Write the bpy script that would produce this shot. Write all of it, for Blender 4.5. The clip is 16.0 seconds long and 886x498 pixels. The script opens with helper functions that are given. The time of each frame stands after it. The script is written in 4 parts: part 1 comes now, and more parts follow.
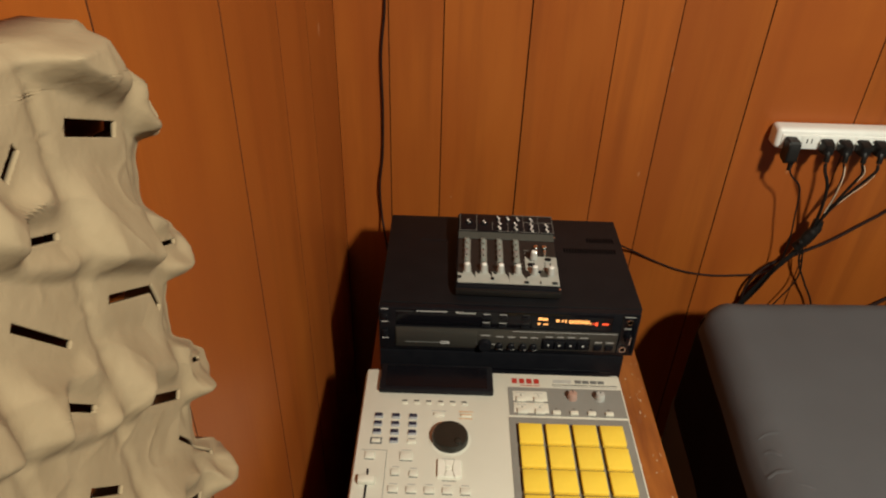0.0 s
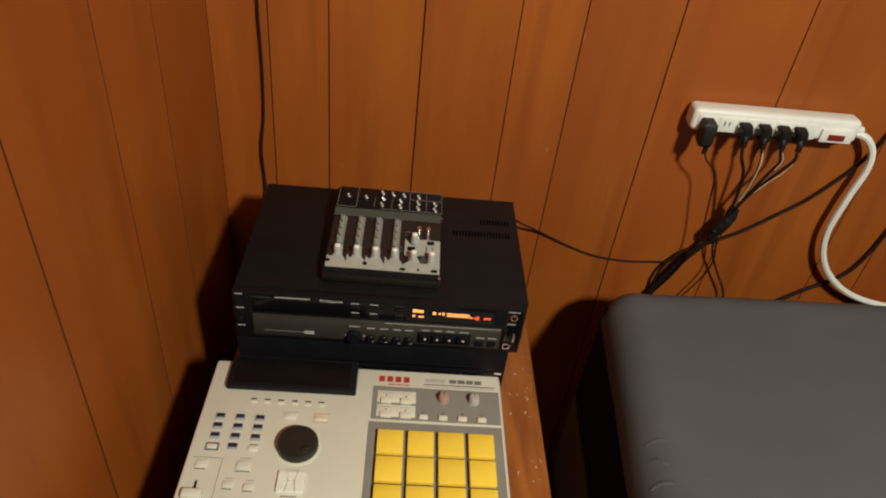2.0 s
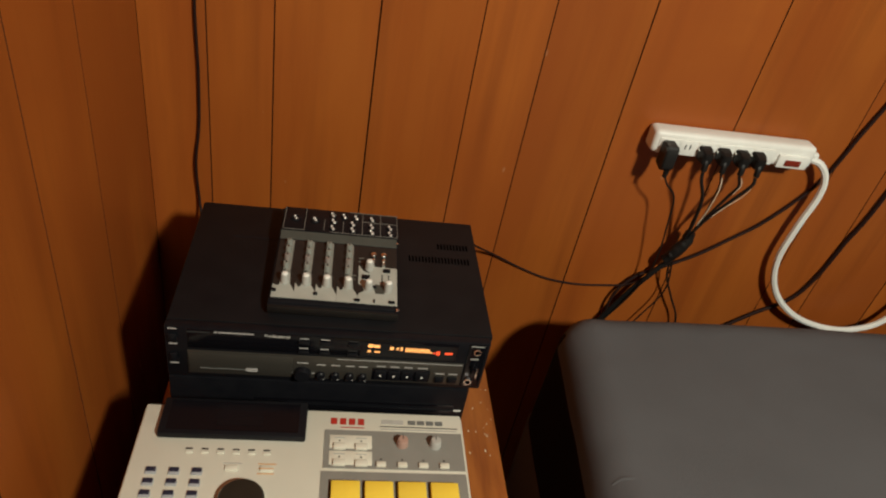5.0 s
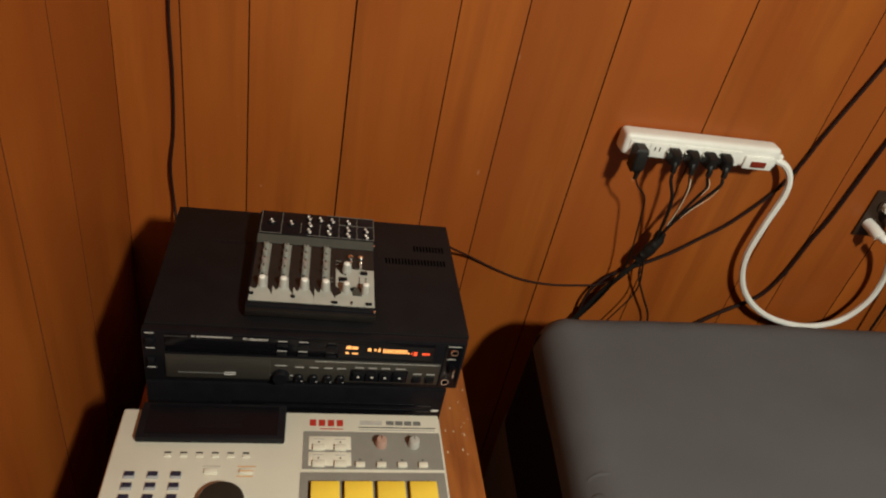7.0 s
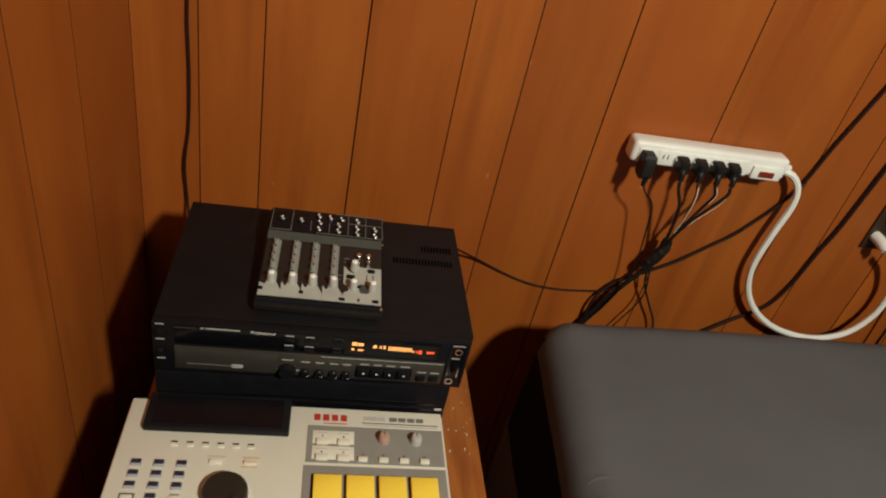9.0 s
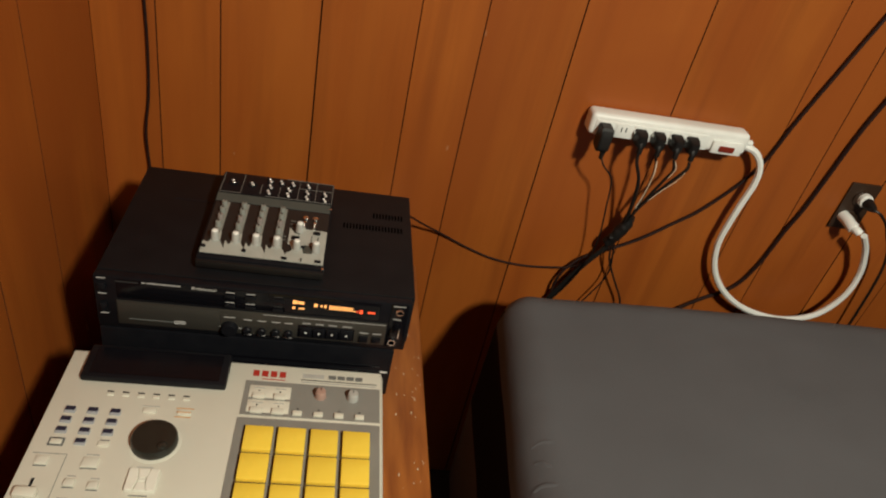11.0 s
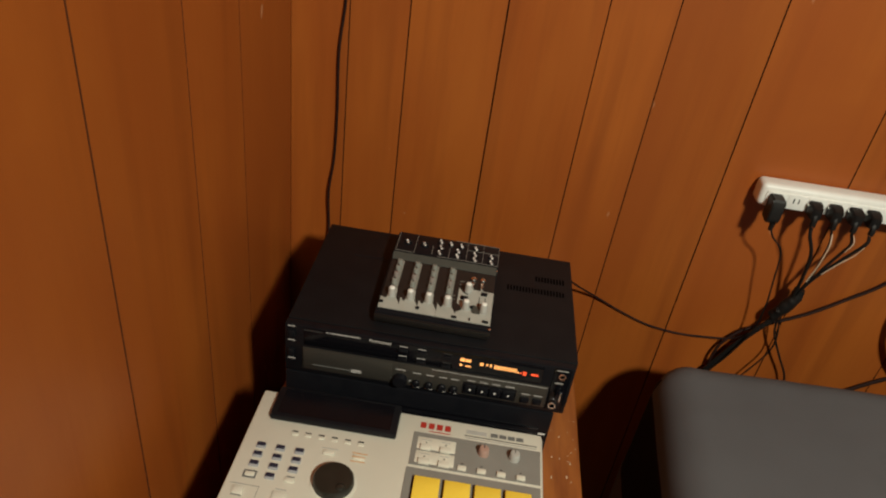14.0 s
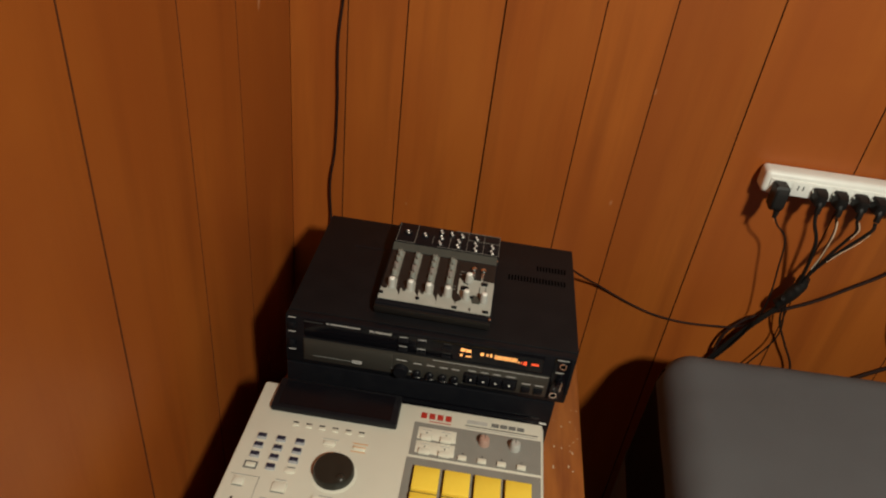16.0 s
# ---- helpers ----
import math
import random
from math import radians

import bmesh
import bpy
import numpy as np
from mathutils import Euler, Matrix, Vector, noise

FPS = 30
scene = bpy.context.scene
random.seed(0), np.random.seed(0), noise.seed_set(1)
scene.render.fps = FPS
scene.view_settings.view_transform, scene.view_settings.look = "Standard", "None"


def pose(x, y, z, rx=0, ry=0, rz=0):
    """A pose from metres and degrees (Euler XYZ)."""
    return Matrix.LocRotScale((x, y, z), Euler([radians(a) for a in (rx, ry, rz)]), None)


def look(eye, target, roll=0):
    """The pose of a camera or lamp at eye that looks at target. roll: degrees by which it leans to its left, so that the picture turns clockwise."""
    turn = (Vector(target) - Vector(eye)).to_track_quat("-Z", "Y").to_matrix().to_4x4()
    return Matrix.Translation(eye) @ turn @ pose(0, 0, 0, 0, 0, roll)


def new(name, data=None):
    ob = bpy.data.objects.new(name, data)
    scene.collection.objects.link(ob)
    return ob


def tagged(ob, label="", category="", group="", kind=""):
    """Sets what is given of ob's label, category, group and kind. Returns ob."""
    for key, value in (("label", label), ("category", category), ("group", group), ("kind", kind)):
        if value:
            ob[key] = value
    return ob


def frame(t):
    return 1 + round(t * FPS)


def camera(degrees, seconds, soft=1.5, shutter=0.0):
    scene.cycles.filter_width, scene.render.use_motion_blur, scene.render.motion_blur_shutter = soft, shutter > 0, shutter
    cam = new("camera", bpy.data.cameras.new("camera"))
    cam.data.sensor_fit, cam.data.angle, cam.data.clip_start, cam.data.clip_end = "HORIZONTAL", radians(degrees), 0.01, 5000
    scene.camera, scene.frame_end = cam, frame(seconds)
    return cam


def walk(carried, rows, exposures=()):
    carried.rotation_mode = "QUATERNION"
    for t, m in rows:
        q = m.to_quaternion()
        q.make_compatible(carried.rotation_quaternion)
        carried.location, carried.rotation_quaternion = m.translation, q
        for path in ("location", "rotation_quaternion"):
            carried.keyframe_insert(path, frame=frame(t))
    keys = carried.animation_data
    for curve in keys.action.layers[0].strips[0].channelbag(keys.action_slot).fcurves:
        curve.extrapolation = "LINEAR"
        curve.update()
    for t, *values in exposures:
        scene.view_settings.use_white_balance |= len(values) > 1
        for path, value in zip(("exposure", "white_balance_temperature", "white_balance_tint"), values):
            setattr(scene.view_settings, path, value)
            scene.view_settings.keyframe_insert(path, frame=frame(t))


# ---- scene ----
cam = camera(64.4, 16.0, 2.1)
PATH = [
    (0, (0.02, 0.136, 1.697), (0.018, 1.782, 0.561), 1.8),
    (0.5, (0.026, 0.143, 1.693), (0.035, 1.773, 0.534), 1.7),
    (0.8, (0.029, 0.157, 1.688), (0.063, 1.757, 0.488), 0.5),
    (1, (0.044, 0.165, 1.68), (0.105, 1.767, 0.485), 1.2),
    (1.5, (0.085, 0.219, 1.655), (0.211, 1.807, 0.446), 3.4),
    (2, (0.15, 0.267, 1.661), (0.282, 1.841, 0.433), 7.0),
    (2.5, (0.174, 0.305, 1.639), (0.325, 1.855, 0.384), 11.5),
    (3, (0.122, 0.343, 1.627), (0.349, 1.913, 0.409), 10.3),
    (3.5, (0.103, 0.355, 1.624), (0.335, 1.937, 0.423), 9.6),
    (6, (0.116, 0.344, 1.634), (0.503, 1.922, 0.468), 12.7),
    (6.5, (0.111, 0.341, 1.635), (0.496, 1.93, 0.483), 12.4),
    (7, (0.107, 0.338, 1.635), (0.509, 1.915, 0.472), 12.5),
    (7.5, (0.113, 0.344, 1.641), (0.499, 1.928, 0.483), 12.5),
    (8, (0.106, 0.334, 1.636), (0.471, 1.928, 0.484), 13.1),
    (10.5, (0.142, 0.301, 1.642), (0.534, 1.879, 0.478), 13.9),
    (11, (0.214, 0.271, 1.617), (0.55, 1.867, 0.458), 13.2),
    (11.5, (0.195, 0.277, 1.617), (0.498, 1.843, 0.41), 12.7),
    (12, (0.203, 0.294, 1.631), (0.391, 1.885, 0.434), 10.9),
    (12.5, (0.2, 0.299, 1.643), (0.283, 1.924, 0.48), 5.7),
    (13, (0.176, 0.274, 1.647), (0.211, 1.934, 0.531), 8.7),
    (13.5, (0.172, 0.254, 1.647), (0.175, 1.933, 0.561), 8.4),
    (14, (0.155, 0.248, 1.648), (0.106, 1.919, 0.549), 8.2),
    (14.5, (0.166, 0.251, 1.645), (0.15, 1.931, 0.561), 8.2),
    (15, (0.169, 0.252, 1.648), (0.133, 1.926, 0.554), 7.1),
    (15.5, (0.171, 0.252, 1.645), (0.125, 1.914, 0.534), 7.3),
    (16, (0.17, 0.252, 1.648), (0.098, 1.904, 0.524), 7.3),
]
walk(cam, [(t, look(eye, target, roll)) for t, eye, target, roll in PATH], [(0, 0.10), (1.0, 0.08), (2.5, -0.03), (8.0, -0.04), (12.0, -0.05), (13.5, -0.09), (16, -0.11)])

# ---- light ----
world = bpy.data.worlds.new("night")
scene.world = world
world.use_nodes = True
world.node_tree.nodes["Background"].inputs[0].default_value = (0.40, 0.36, 0.50, 1)
world.node_tree.nodes["Background"].inputs[1].default_value = 0.0010
# unseen ceiling lamp over the bed, aimed at the corner; cone added against bounce
bulb = bpy.data.lights.new("room_lamp", "SPOT")
bulb.energy, bulb.color, bulb.shadow_soft_size = 258, (1.0, 0.972, 0.80), 0.11
bulb.spot_size, bulb.spot_blend = radians(128), 1.0
new("room_lamp", bulb).matrix_world = look((1.12, -0.66, 2.76), (0.22, 1.25, 1.02))


# ---- materials ----
def mat(name, colour, rough=0.5, metal=0.0, second=None, scale=40.0, stretch=(1, 1, 1), bump=0.0, bump_scale=300.0,
        vary=0.0, emit=0.0, coat=0.0, spec=0.5, contrast=(0.35, 0.7), rough2=None):
    m = bpy.data.materials.new(name)
    m.use_nodes = True
    n, l = m.node_tree.nodes, m.node_tree.links
    b = n["Principled BSDF"]
    b.inputs["Base Color"].default_value = (*colour, 1)
    b.inputs["Roughness"].default_value = rough
    b.inputs["Metallic"].default_value = metal
    b.inputs["Coat Weight"].default_value = coat
    b.inputs["Specular IOR Level"].default_value = spec
    if emit:
        b.inputs["Emission Color"].default_value = (*colour, 1)
        b.inputs["Emission Strength"].default_value = emit
    tc = n.new("ShaderNodeTexCoord")
    mp = n.new("ShaderNodeMapping")
    mp.inputs["Scale"].default_value = stretch
    l.new(tc.outputs["Object"], mp.inputs["Vector"])
    if second:
        no = n.new("ShaderNodeTexNoise")
        no.inputs["Scale"].default_value, no.inputs["Detail"].default_value = scale, 6
        l.new(mp.outputs[0], no.inputs["Vector"])
        ra = n.new("ShaderNodeMapRange")
        ra.inputs[1].default_value, ra.inputs[2].default_value = contrast
        l.new(no.outputs[0], ra.inputs[0])
        mx = n.new("ShaderNodeMix")
        mx.data_type = "RGBA"
        mx.inputs[6].default_value, mx.inputs[7].default_value = (*colour, 1), (*second, 1)
        l.new(ra.outputs[0], mx.inputs[0])
        out = mx.outputs[2]
        if vary:
            oi = n.new("ShaderNodeObjectInfo")
            r2 = n.new("ShaderNodeMapRange")
            r2.inputs[3].default_value, r2.inputs[4].default_value = 1 - vary, 1 + vary
            l.new(oi.outputs["Random"], r2.inputs[0])
            hs = n.new("ShaderNodeHueSaturation")
            l.new(r2.outputs[0], hs.inputs["Value"])
            l.new(out, hs.inputs["Color"])
            out = hs.outputs[0]
        l.new(out, b.inputs["Base Color"])
        if rough2 is not None:
            r3 = n.new("ShaderNodeMapRange")
            r3.inputs[3].default_value, r3.inputs[4].default_value = rough, rough2
            l.new(ra.outputs[0], r3.inputs[0])
            l.new(r3.outputs[0], b.inputs["Roughness"])
    if bump:
        nb = n.new("ShaderNodeTexNoise")
        nb.inputs["Scale"].default_value, nb.inputs["Detail"].default_value = bump_scale, 4
        l.new(mp.outputs[0], nb.inputs["Vector"])
        bu = n.new("ShaderNodeBump")
        bu.inputs["Strength"].default_value, bu.inputs["Distance"].default_value = bump, 0.002
        l.new(nb.outputs[0], bu.inputs["Height"])
        l.new(bu.outputs[0], b.inputs["Normal"])
    return m


def panel_wood(name, light, dark, grain):
    """Stained plywood panelling: long vertical grain, broad clouding, faint dark streaks and pale nicks."""
    m = bpy.data.materials.new(name)
    m.use_nodes = True
    n, l = m.node_tree.nodes, m.node_tree.links
    b = n["Principled BSDF"]
    b.inputs["Roughness"].default_value = 0.42
    b.inputs["Specular IOR Level"].default_value = 0.35
    tc, oi = n.new("ShaderNodeTexCoord"), n.new("ShaderNodeObjectInfo")
    off = n.new("ShaderNodeVectorMath")
    off.operation = "SCALE"
    off.inputs[0].default_value = (7.3, 3.1, 5.7)
    l.new(oi.outputs["Random"], off.inputs[3])
    add = n.new("ShaderNodeVectorMath")
    l.new(tc.outputs["Object"], add.inputs[0])
    l.new(off.outputs[0], add.inputs[1])

    def noise_at(scale, stretch, detail, lo, hi, warp=0.0):
        mp = n.new("ShaderNodeMapping")
        mp.inputs["Scale"].default_value = stretch
        l.new(add.outputs[0], mp.inputs["Vector"])
        t = n.new("ShaderNodeTexNoise")
        t.inputs["Scale"].default_value, t.inputs["Detail"].default_value = scale, detail
        t.inputs["Distortion"].default_value = warp
        l.new(mp.outputs[0], t.inputs["Vector"])
        r = n.new("ShaderNodeMapRange")
        r.inputs[1].default_value, r.inputs[2].default_value = lo, hi
        l.new(t.outputs[0], r.inputs[0])
        return r.outputs[0]

    def mix(a, c, f, strength, kind="MIX"):
        x = n.new("ShaderNodeMix")
        x.data_type, x.blend_type = "RGBA", kind
        k = n.new("ShaderNodeMath")
        k.operation = "MULTIPLY"
        k.inputs[1].default_value = strength
        l.new(f, k.inputs[0])
        l.new(k.outputs[0], x.inputs[0])
        if isinstance(a, tuple):
            x.inputs[6].default_value = (*a, 1)
        else:
            l.new(a, x.inputs[6])
        x.inputs[7].default_value = (*c, 1)
        return x.outputs[2]

    across = (1, 1, 0.06)
    c = mix(light, dark, noise_at(9, (1, 1, 0.22), 4, 0.32, 0.70, 0.4), 0.70)
    c = mix(c, grain, noise_at(55, across, 5, 0.5, 0.75), 0.16)
    c = mix(c, grain, noise_at(17, (1, 1, 0.05), 4, 0.52, 0.78), 0.52)
    c = mix(c, tuple(v * 1.25 for v in light), noise_at(210, (1, 1, 0.03), 2, 0.55, 0.75), 0.10)
    c = mix(c, (0.62, 0.36, 0.2), noise_at(38, (1, 1, 0.55), 1, 0.80, 0.83), 0.8)
    c = mix(c, (0.306, 0.0750, 0.0128), noise_at(3.4, (1, 1, 0.5), 4, 0.42, 0.62, 0.7), 0.75)
    v = n.new("ShaderNodeMapRange")
    v.inputs[3].default_value, v.inputs[4].default_value = 0.93, 1.06
    l.new(oi.outputs["Random"], v.inputs[0])
    hs = n.new("ShaderNodeHueSaturation")
    l.new(v.outputs[0], hs.inputs["Value"])
    l.new(c, hs.inputs["Color"])
    l.new(hs.outputs[0], b.inputs["Base Color"])
    bu = n.new("ShaderNodeBump")
    bu.inputs["Strength"].default_value, bu.inputs["Distance"].default_value = 0.12, 0.001
    l.new(noise_at(90, across, 5, 0.2, 0.8), bu.inputs["Height"])
    l.new(bu.outputs[0], b.inputs["Normal"])
    return m


WOOD = panel_wood("stained_panelling", (0.378, 0.1045, 0.0160), (0.292, 0.0665, 0.0102), (0.125, 0.027, 0.0068))
GROOVE = mat("groove", (0.060, 0.018, 0.007), 0.9, spec=0.1)
CABWOOD = mat("cabinet_veneer", (0.37, 0.120, 0.026), 0.34, second=(0.23, 0.066, 0.016), scale=16, stretch=(4, 0.5, 4), bump=0.1, coat=0.25)
CHIP = mat("chipped_paint", (0.72, 0.60, 0.45), 0.7, second=(0.5, 0.34, 0.2), scale=300)
# unseen walls, floor and ceiling: colours kept dark so less light bounces
PLASTER = mat("plain_paint", (0.060, 0.032, 0.020), 0.7, second=(0.050, 0.026, 0.016), scale=5)
CARPET = mat("carpet", (0.038, 0.032, 0.027), 0.95, second=(0.028, 0.023, 0.019), scale=200, bump=0.6)
CEIL = mat("ceiling_paint", (0.12, 0.10, 0.085), 0.8, second=(0.105, 0.09, 0.075), scale=6)
FABRIC = mat("grey_fabric", (0.104, 0.106, 0.116), 0.8, second=(0.092, 0.094, 0.103), scale=7, bump=0.35, bump_scale=900, contrast=(0.3, 0.75))
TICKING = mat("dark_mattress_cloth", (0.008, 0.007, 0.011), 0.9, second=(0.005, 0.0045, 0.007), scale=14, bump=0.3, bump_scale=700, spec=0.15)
PULP = mat("moulded_pulp", (0.345, 0.256, 0.154), 0.9, second=(0.295, 0.212, 0.122), scale=26, bump=0.22, bump_scale=160, contrast=(0.4, 0.75))
BLACKMETAL = mat("black_steel", (0.0066, 0.0065, 0.0078), 0.5, spec=0.20, second=(0.0088, 0.0086, 0.0100), scale=30, bump=0.15, bump_scale=1500)
BLACK = mat("black_plastic", (0.0066, 0.0070, 0.0095), 0.38, spec=0.18, second=(0.0092, 0.0095, 0.0120), scale=60)
GLOSS = mat("black_gloss", (0.005, 0.005, 0.007), 0.16, spec=0.22)
# near-black on flat plates, painting the shade inside vents and socket holes
VOID = mat("opening_shade", (0.001, 0.001, 0.001), 0.9, spec=0.0)
RUBBER = mat("black_rubber", (0.009, 0.008, 0.008), 0.45, spec=0.3, second=(0.013, 0.011, 0.010), scale=80)
DARKGREY = mat("dark_grey_panel", (0.032, 0.033, 0.033), 0.42, second=(0.025, 0.025, 0.025), scale=50)
TRAYGREY = mat("anodised_grey", (0.066, 0.061, 0.053), 0.40, metal=0.4, second=(0.058, 0.054, 0.047), scale=90, stretch=(0.05, 1, 1))
SILVER = mat("silver_panel", (0.44, 0.45, 0.41), 0.42, second=(0.37, 0.38, 0.345), scale=40)
MIXFIELD = mat("mixer_black", (0.016, 0.0155, 0.015), 0.45, second=(0.012, 0.0115, 0.011), scale=60)
STEPGREY = mat("dull_step_grey", (0.062, 0.066, 0.058), 0.5, second=(0.052, 0.056, 0.049), scale=50)
STRIPGREY = mat("channel_grey", (0.27, 0.275, 0.25), 0.42, second=(0.23, 0.235, 0.21), scale=70)
CAPWHITE = mat("white_cap", (0.90, 0.90, 0.86), 0.25, second=(0.84, 0.84, 0.80), scale=90)
FAINT = mat("faint_print", (0.42, 0.41, 0.40), 0.45)
MIDGREY = mat("mid_grey_print", (0.15, 0.155, 0.15), 0.5)
CHROME = mat("chrome", (0.85, 0.84, 0.82), 0.14, metal=1.0)
TIP = mat("nickel_glint", (0.92, 0.91, 0.88), 0.26, metal=0.6)
KNOBGREY = mat("knob_grey", (0.46, 0.455, 0.43), 0.3, second=(0.40, 0.395, 0.37), scale=90)
PRINT = mat("pale_print", (0.78, 0.76, 0.72), 0.35)
BODY = mat("warm_grey_plastic", (0.72, 0.705, 0.61), 0.48, second=(0.65, 0.635, 0.545), scale=7, bump=0.25, bump_scale=1400, contrast=(0.42, 0.75))
BUTTON = mat("pale_button", (0.73, 0.71, 0.61), 0.45, second=(0.68, 0.66, 0.565), scale=60)
KEYWHITE = mat("white_key", (0.86, 0.85, 0.76), 0.42, second=(0.80, 0.79, 0.70), scale=60)
GREYPANEL = mat("grey_panel", (0.25, 0.245, 0.225), 0.5, second=(0.225, 0.22, 0.20), scale=30, bump=0.2, bump_scale=1400)
BLUEKEY = mat("blue_print", (0.020, 0.022, 0.045), 0.5)
KEYBLUE = mat("pale_blue_key", (0.36, 0.37, 0.40), 0.45)
PADSHADE = mat("pad_gap_shade", (0.075, 0.058, 0.030), 0.8)
YELLOW = mat("yellow_rubber", (0.96, 0.68, 0.075), 0.55, second=(0.92, 0.635, 0.060), scale=45, bump=0.12, bump_scale=700, vary=0.06)
DIMPLE = mat("smooth_dimple", (0.024, 0.024, 0.020), 0.12)
DIALGREY = mat("dark_dial_rubber", (0.020, 0.020, 0.016), 0.36, second=(0.015, 0.015, 0.012), scale=80)
RULE = mat("printed_rule", (0.17, 0.17, 0.155), 0.5)
RED = mat("red_print", (0.42, 0.030, 0.018), 0.5)
REDKEY = mat("red_button", (0.26, 0.022, 0.020), 0.4)
ORANGEINK = mat("orange_print", (0.62, 0.33, 0.12), 0.5)
WARMKNOB = mat("warm_grey_knob", (0.27, 0.235, 0.215), 0.42)
PINKKNOB = mat("pinkish_knob", (0.42, 0.27, 0.22), 0.4)
STRIP = mat("white_plastic", (0.86, 0.87, 0.84), 0.4, second=(0.80, 0.80, 0.77), scale=30)
SWITCH = mat("red_switch", (0.20, 0.022, 0.010), 0.25, coat=0.3)
OUTLET = mat("brown_outlet", (0.035, 0.018, 0.010), 0.4)
AMBER = mat("amber_segment", (1.0, 0.44, 0.13), 0.5, emit=1.0)
REDSEG = mat("red_segment", (1.0, 0.10, 0.03), 0.5, emit=0.8)
BROWNCORD = mat("dark_brown_jacket", (0.016, 0.006, 0.005), 0.6, spec=0.2, second=(0.022, 0.009, 0.007), scale=70)
# see-through jacket, its colour raised to carry the white highlight
COPPER = mat("clear_jacket", (0.78, 0.66, 0.52), 0.25, second=(0.60, 0.42, 0.28), scale=120)


# ---- building helpers ----
def thing(name, loc, label, category, group=""):
    ob = new(name)
    ob.empty_display_size = 0.05
    ob.location = loc
    return tagged(ob, label, category, group)


def mesh_of(name, bm, material, smooth=True):
    me = bpy.data.meshes.new(name)
    bm.to_mesh(me)
    bm.free()
    me.materials.append(material)
    if smooth:
        me.polygons.foreach_set("use_smooth", [True] * len(me.polygons))
        me.set_sharp_from_angle(angle=radians(38))
    return me


def part(name, bm, material, parent, label="", at=(0, 0, 0)):
    ob = new(name, mesh_of(name, bm, material))
    ob.parent = parent
    ob.location = at
    return tagged(ob, label)


def lettering(text, size, material, parent, at):
    """A printed word that faces the viewer (minus y), its left foot at the given place."""
    cu = bpy.data.curves.new("word", "FONT")
    cu.body, cu.size, cu.shear, cu.extrude = text, size, 0.25, 0.0001
    tmp = bpy.data.objects.new("word", cu)
    scene.collection.objects.link(tmp)
    bpy.context.view_layer.update()
    me = bpy.data.meshes.new_from_object(tmp.evaluated_get(bpy.context.evaluated_depsgraph_get()))
    bpy.data.objects.remove(tmp)
    bpy.data.curves.remove(cu)
    me.materials.clear()
    me.materials.append(material)
    ob = new("printed_word", me)
    ob.parent, ob.location, ob.rotation_euler = parent, at, (radians(90), 0, 0)
    return ob


def solid(name, bm, material, label, category, group="", kind="", at=(0, 0, 0)):
    ob = new(name, mesh_of(name, bm, material))
    ob.location = at
    return tagged(ob, label, category, group, kind)


def box(x0, x1, y0, y1, z0, z1, bevel=0.0, seg=2, bm=None):
    b = bmesh.new()
    bmesh.ops.create_cube(b, size=1)
    for v in b.verts:
        v.co = Vector((x0 + (v.co.x + 0.5) * (x1 - x0), y0 + (v.co.y + 0.5) * (y1 - y0), z0 + (v.co.z + 0.5) * (z1 - z0)))
    if bevel:
        bmesh.ops.bevel(b, geom=b.edges[:], offset=bevel, segments=seg, affect="EDGES", profile=0.5)
    return join(bm, b)


def join(bm, b):
    if bm is None:
        return b
    me = bpy.data.meshes.new("tmp")
    b.to_mesh(me)
    b.free()
    bm.from_mesh(me)
    bpy.data.meshes.remove(me)
    return bm


def lathe(profile, at=(0, 0, 0), axis="z", seg=24, bm=None):
    """A turned body: rows of radius and height, round z, or round y pointing at the viewer (minus y)."""
    b = bmesh.new()
    rings = []
    for r, h in profile:
        ring = []
        for i in range(seg):
            a = 2 * math.pi * i / seg
            p = (r * math.cos(a), r * math.sin(a), h)
            if axis == "y":
                p = (p[0], -p[2], p[1])
            elif axis == "x":
                p = (p[2], p[0], p[1])
            ring.append(b.verts.new(Vector(p) + Vector(at)))
        rings.append(ring)
    for a, c in zip(rings, rings[1:]):
        for i in range(seg):
            b.faces.new((a[i], a[(i + 1) % seg], c[(i + 1) % seg], c[i]))
    b.faces.new(rings[-1])
    b.faces.new(rings[0][::-1])
    bmesh.ops.recalc_face_normals(b, faces=b.faces[:])
    return join(bm, b)


def smooth_line(pts, steps=8):
    p = [Vector(q) for q in pts]
    p = [p[0] * 2 - p[1]] + p + [p[-1] * 2 - p[-2]]
    out = []
    for a, b, c, d in zip(p, p[1:], p[2:], p[3:]):
        for i in range(steps):
            t = i / steps
            out.append(0.5 * (2 * b + (c - a) * t + (2 * a - 5 * b + 4 * c - d) * t * t + (3 * b - a - 3 * c + d) * t ** 3))
    return out + [p[-2]]


def tube(pts, r, seg=8, steps=8, bm=None, flat=1.0):
    b = bmesh.new()
    line = smooth_line(pts, steps)
    rings = []
    side = None
    for i, p in enumerate(line):
        d = (line[min(i + 1, len(line) - 1)] - line[max(i - 1, 0)]).normalized()
        side = (side - d * side.dot(d)).normalized() if side else d.orthogonal().normalized()
        up = d.cross(side)
        rings.append([b.verts.new(p + side * r * math.cos(2 * math.pi * k / seg) + up * r * flat * math.sin(2 * math.pi * k / seg)) for k in range(seg)])
    for a, c in zip(rings, rings[1:]):
        for i in range(seg):
            b.faces.new((a[i], a[(i + 1) % seg], c[(i + 1) % seg], c[i]))
    b.faces.new(rings[-1])
    b.faces.new(rings[0][::-1])
    bmesh.ops.recalc_face_normals(b, faces=b.faces[:])
    return join(bm, b)


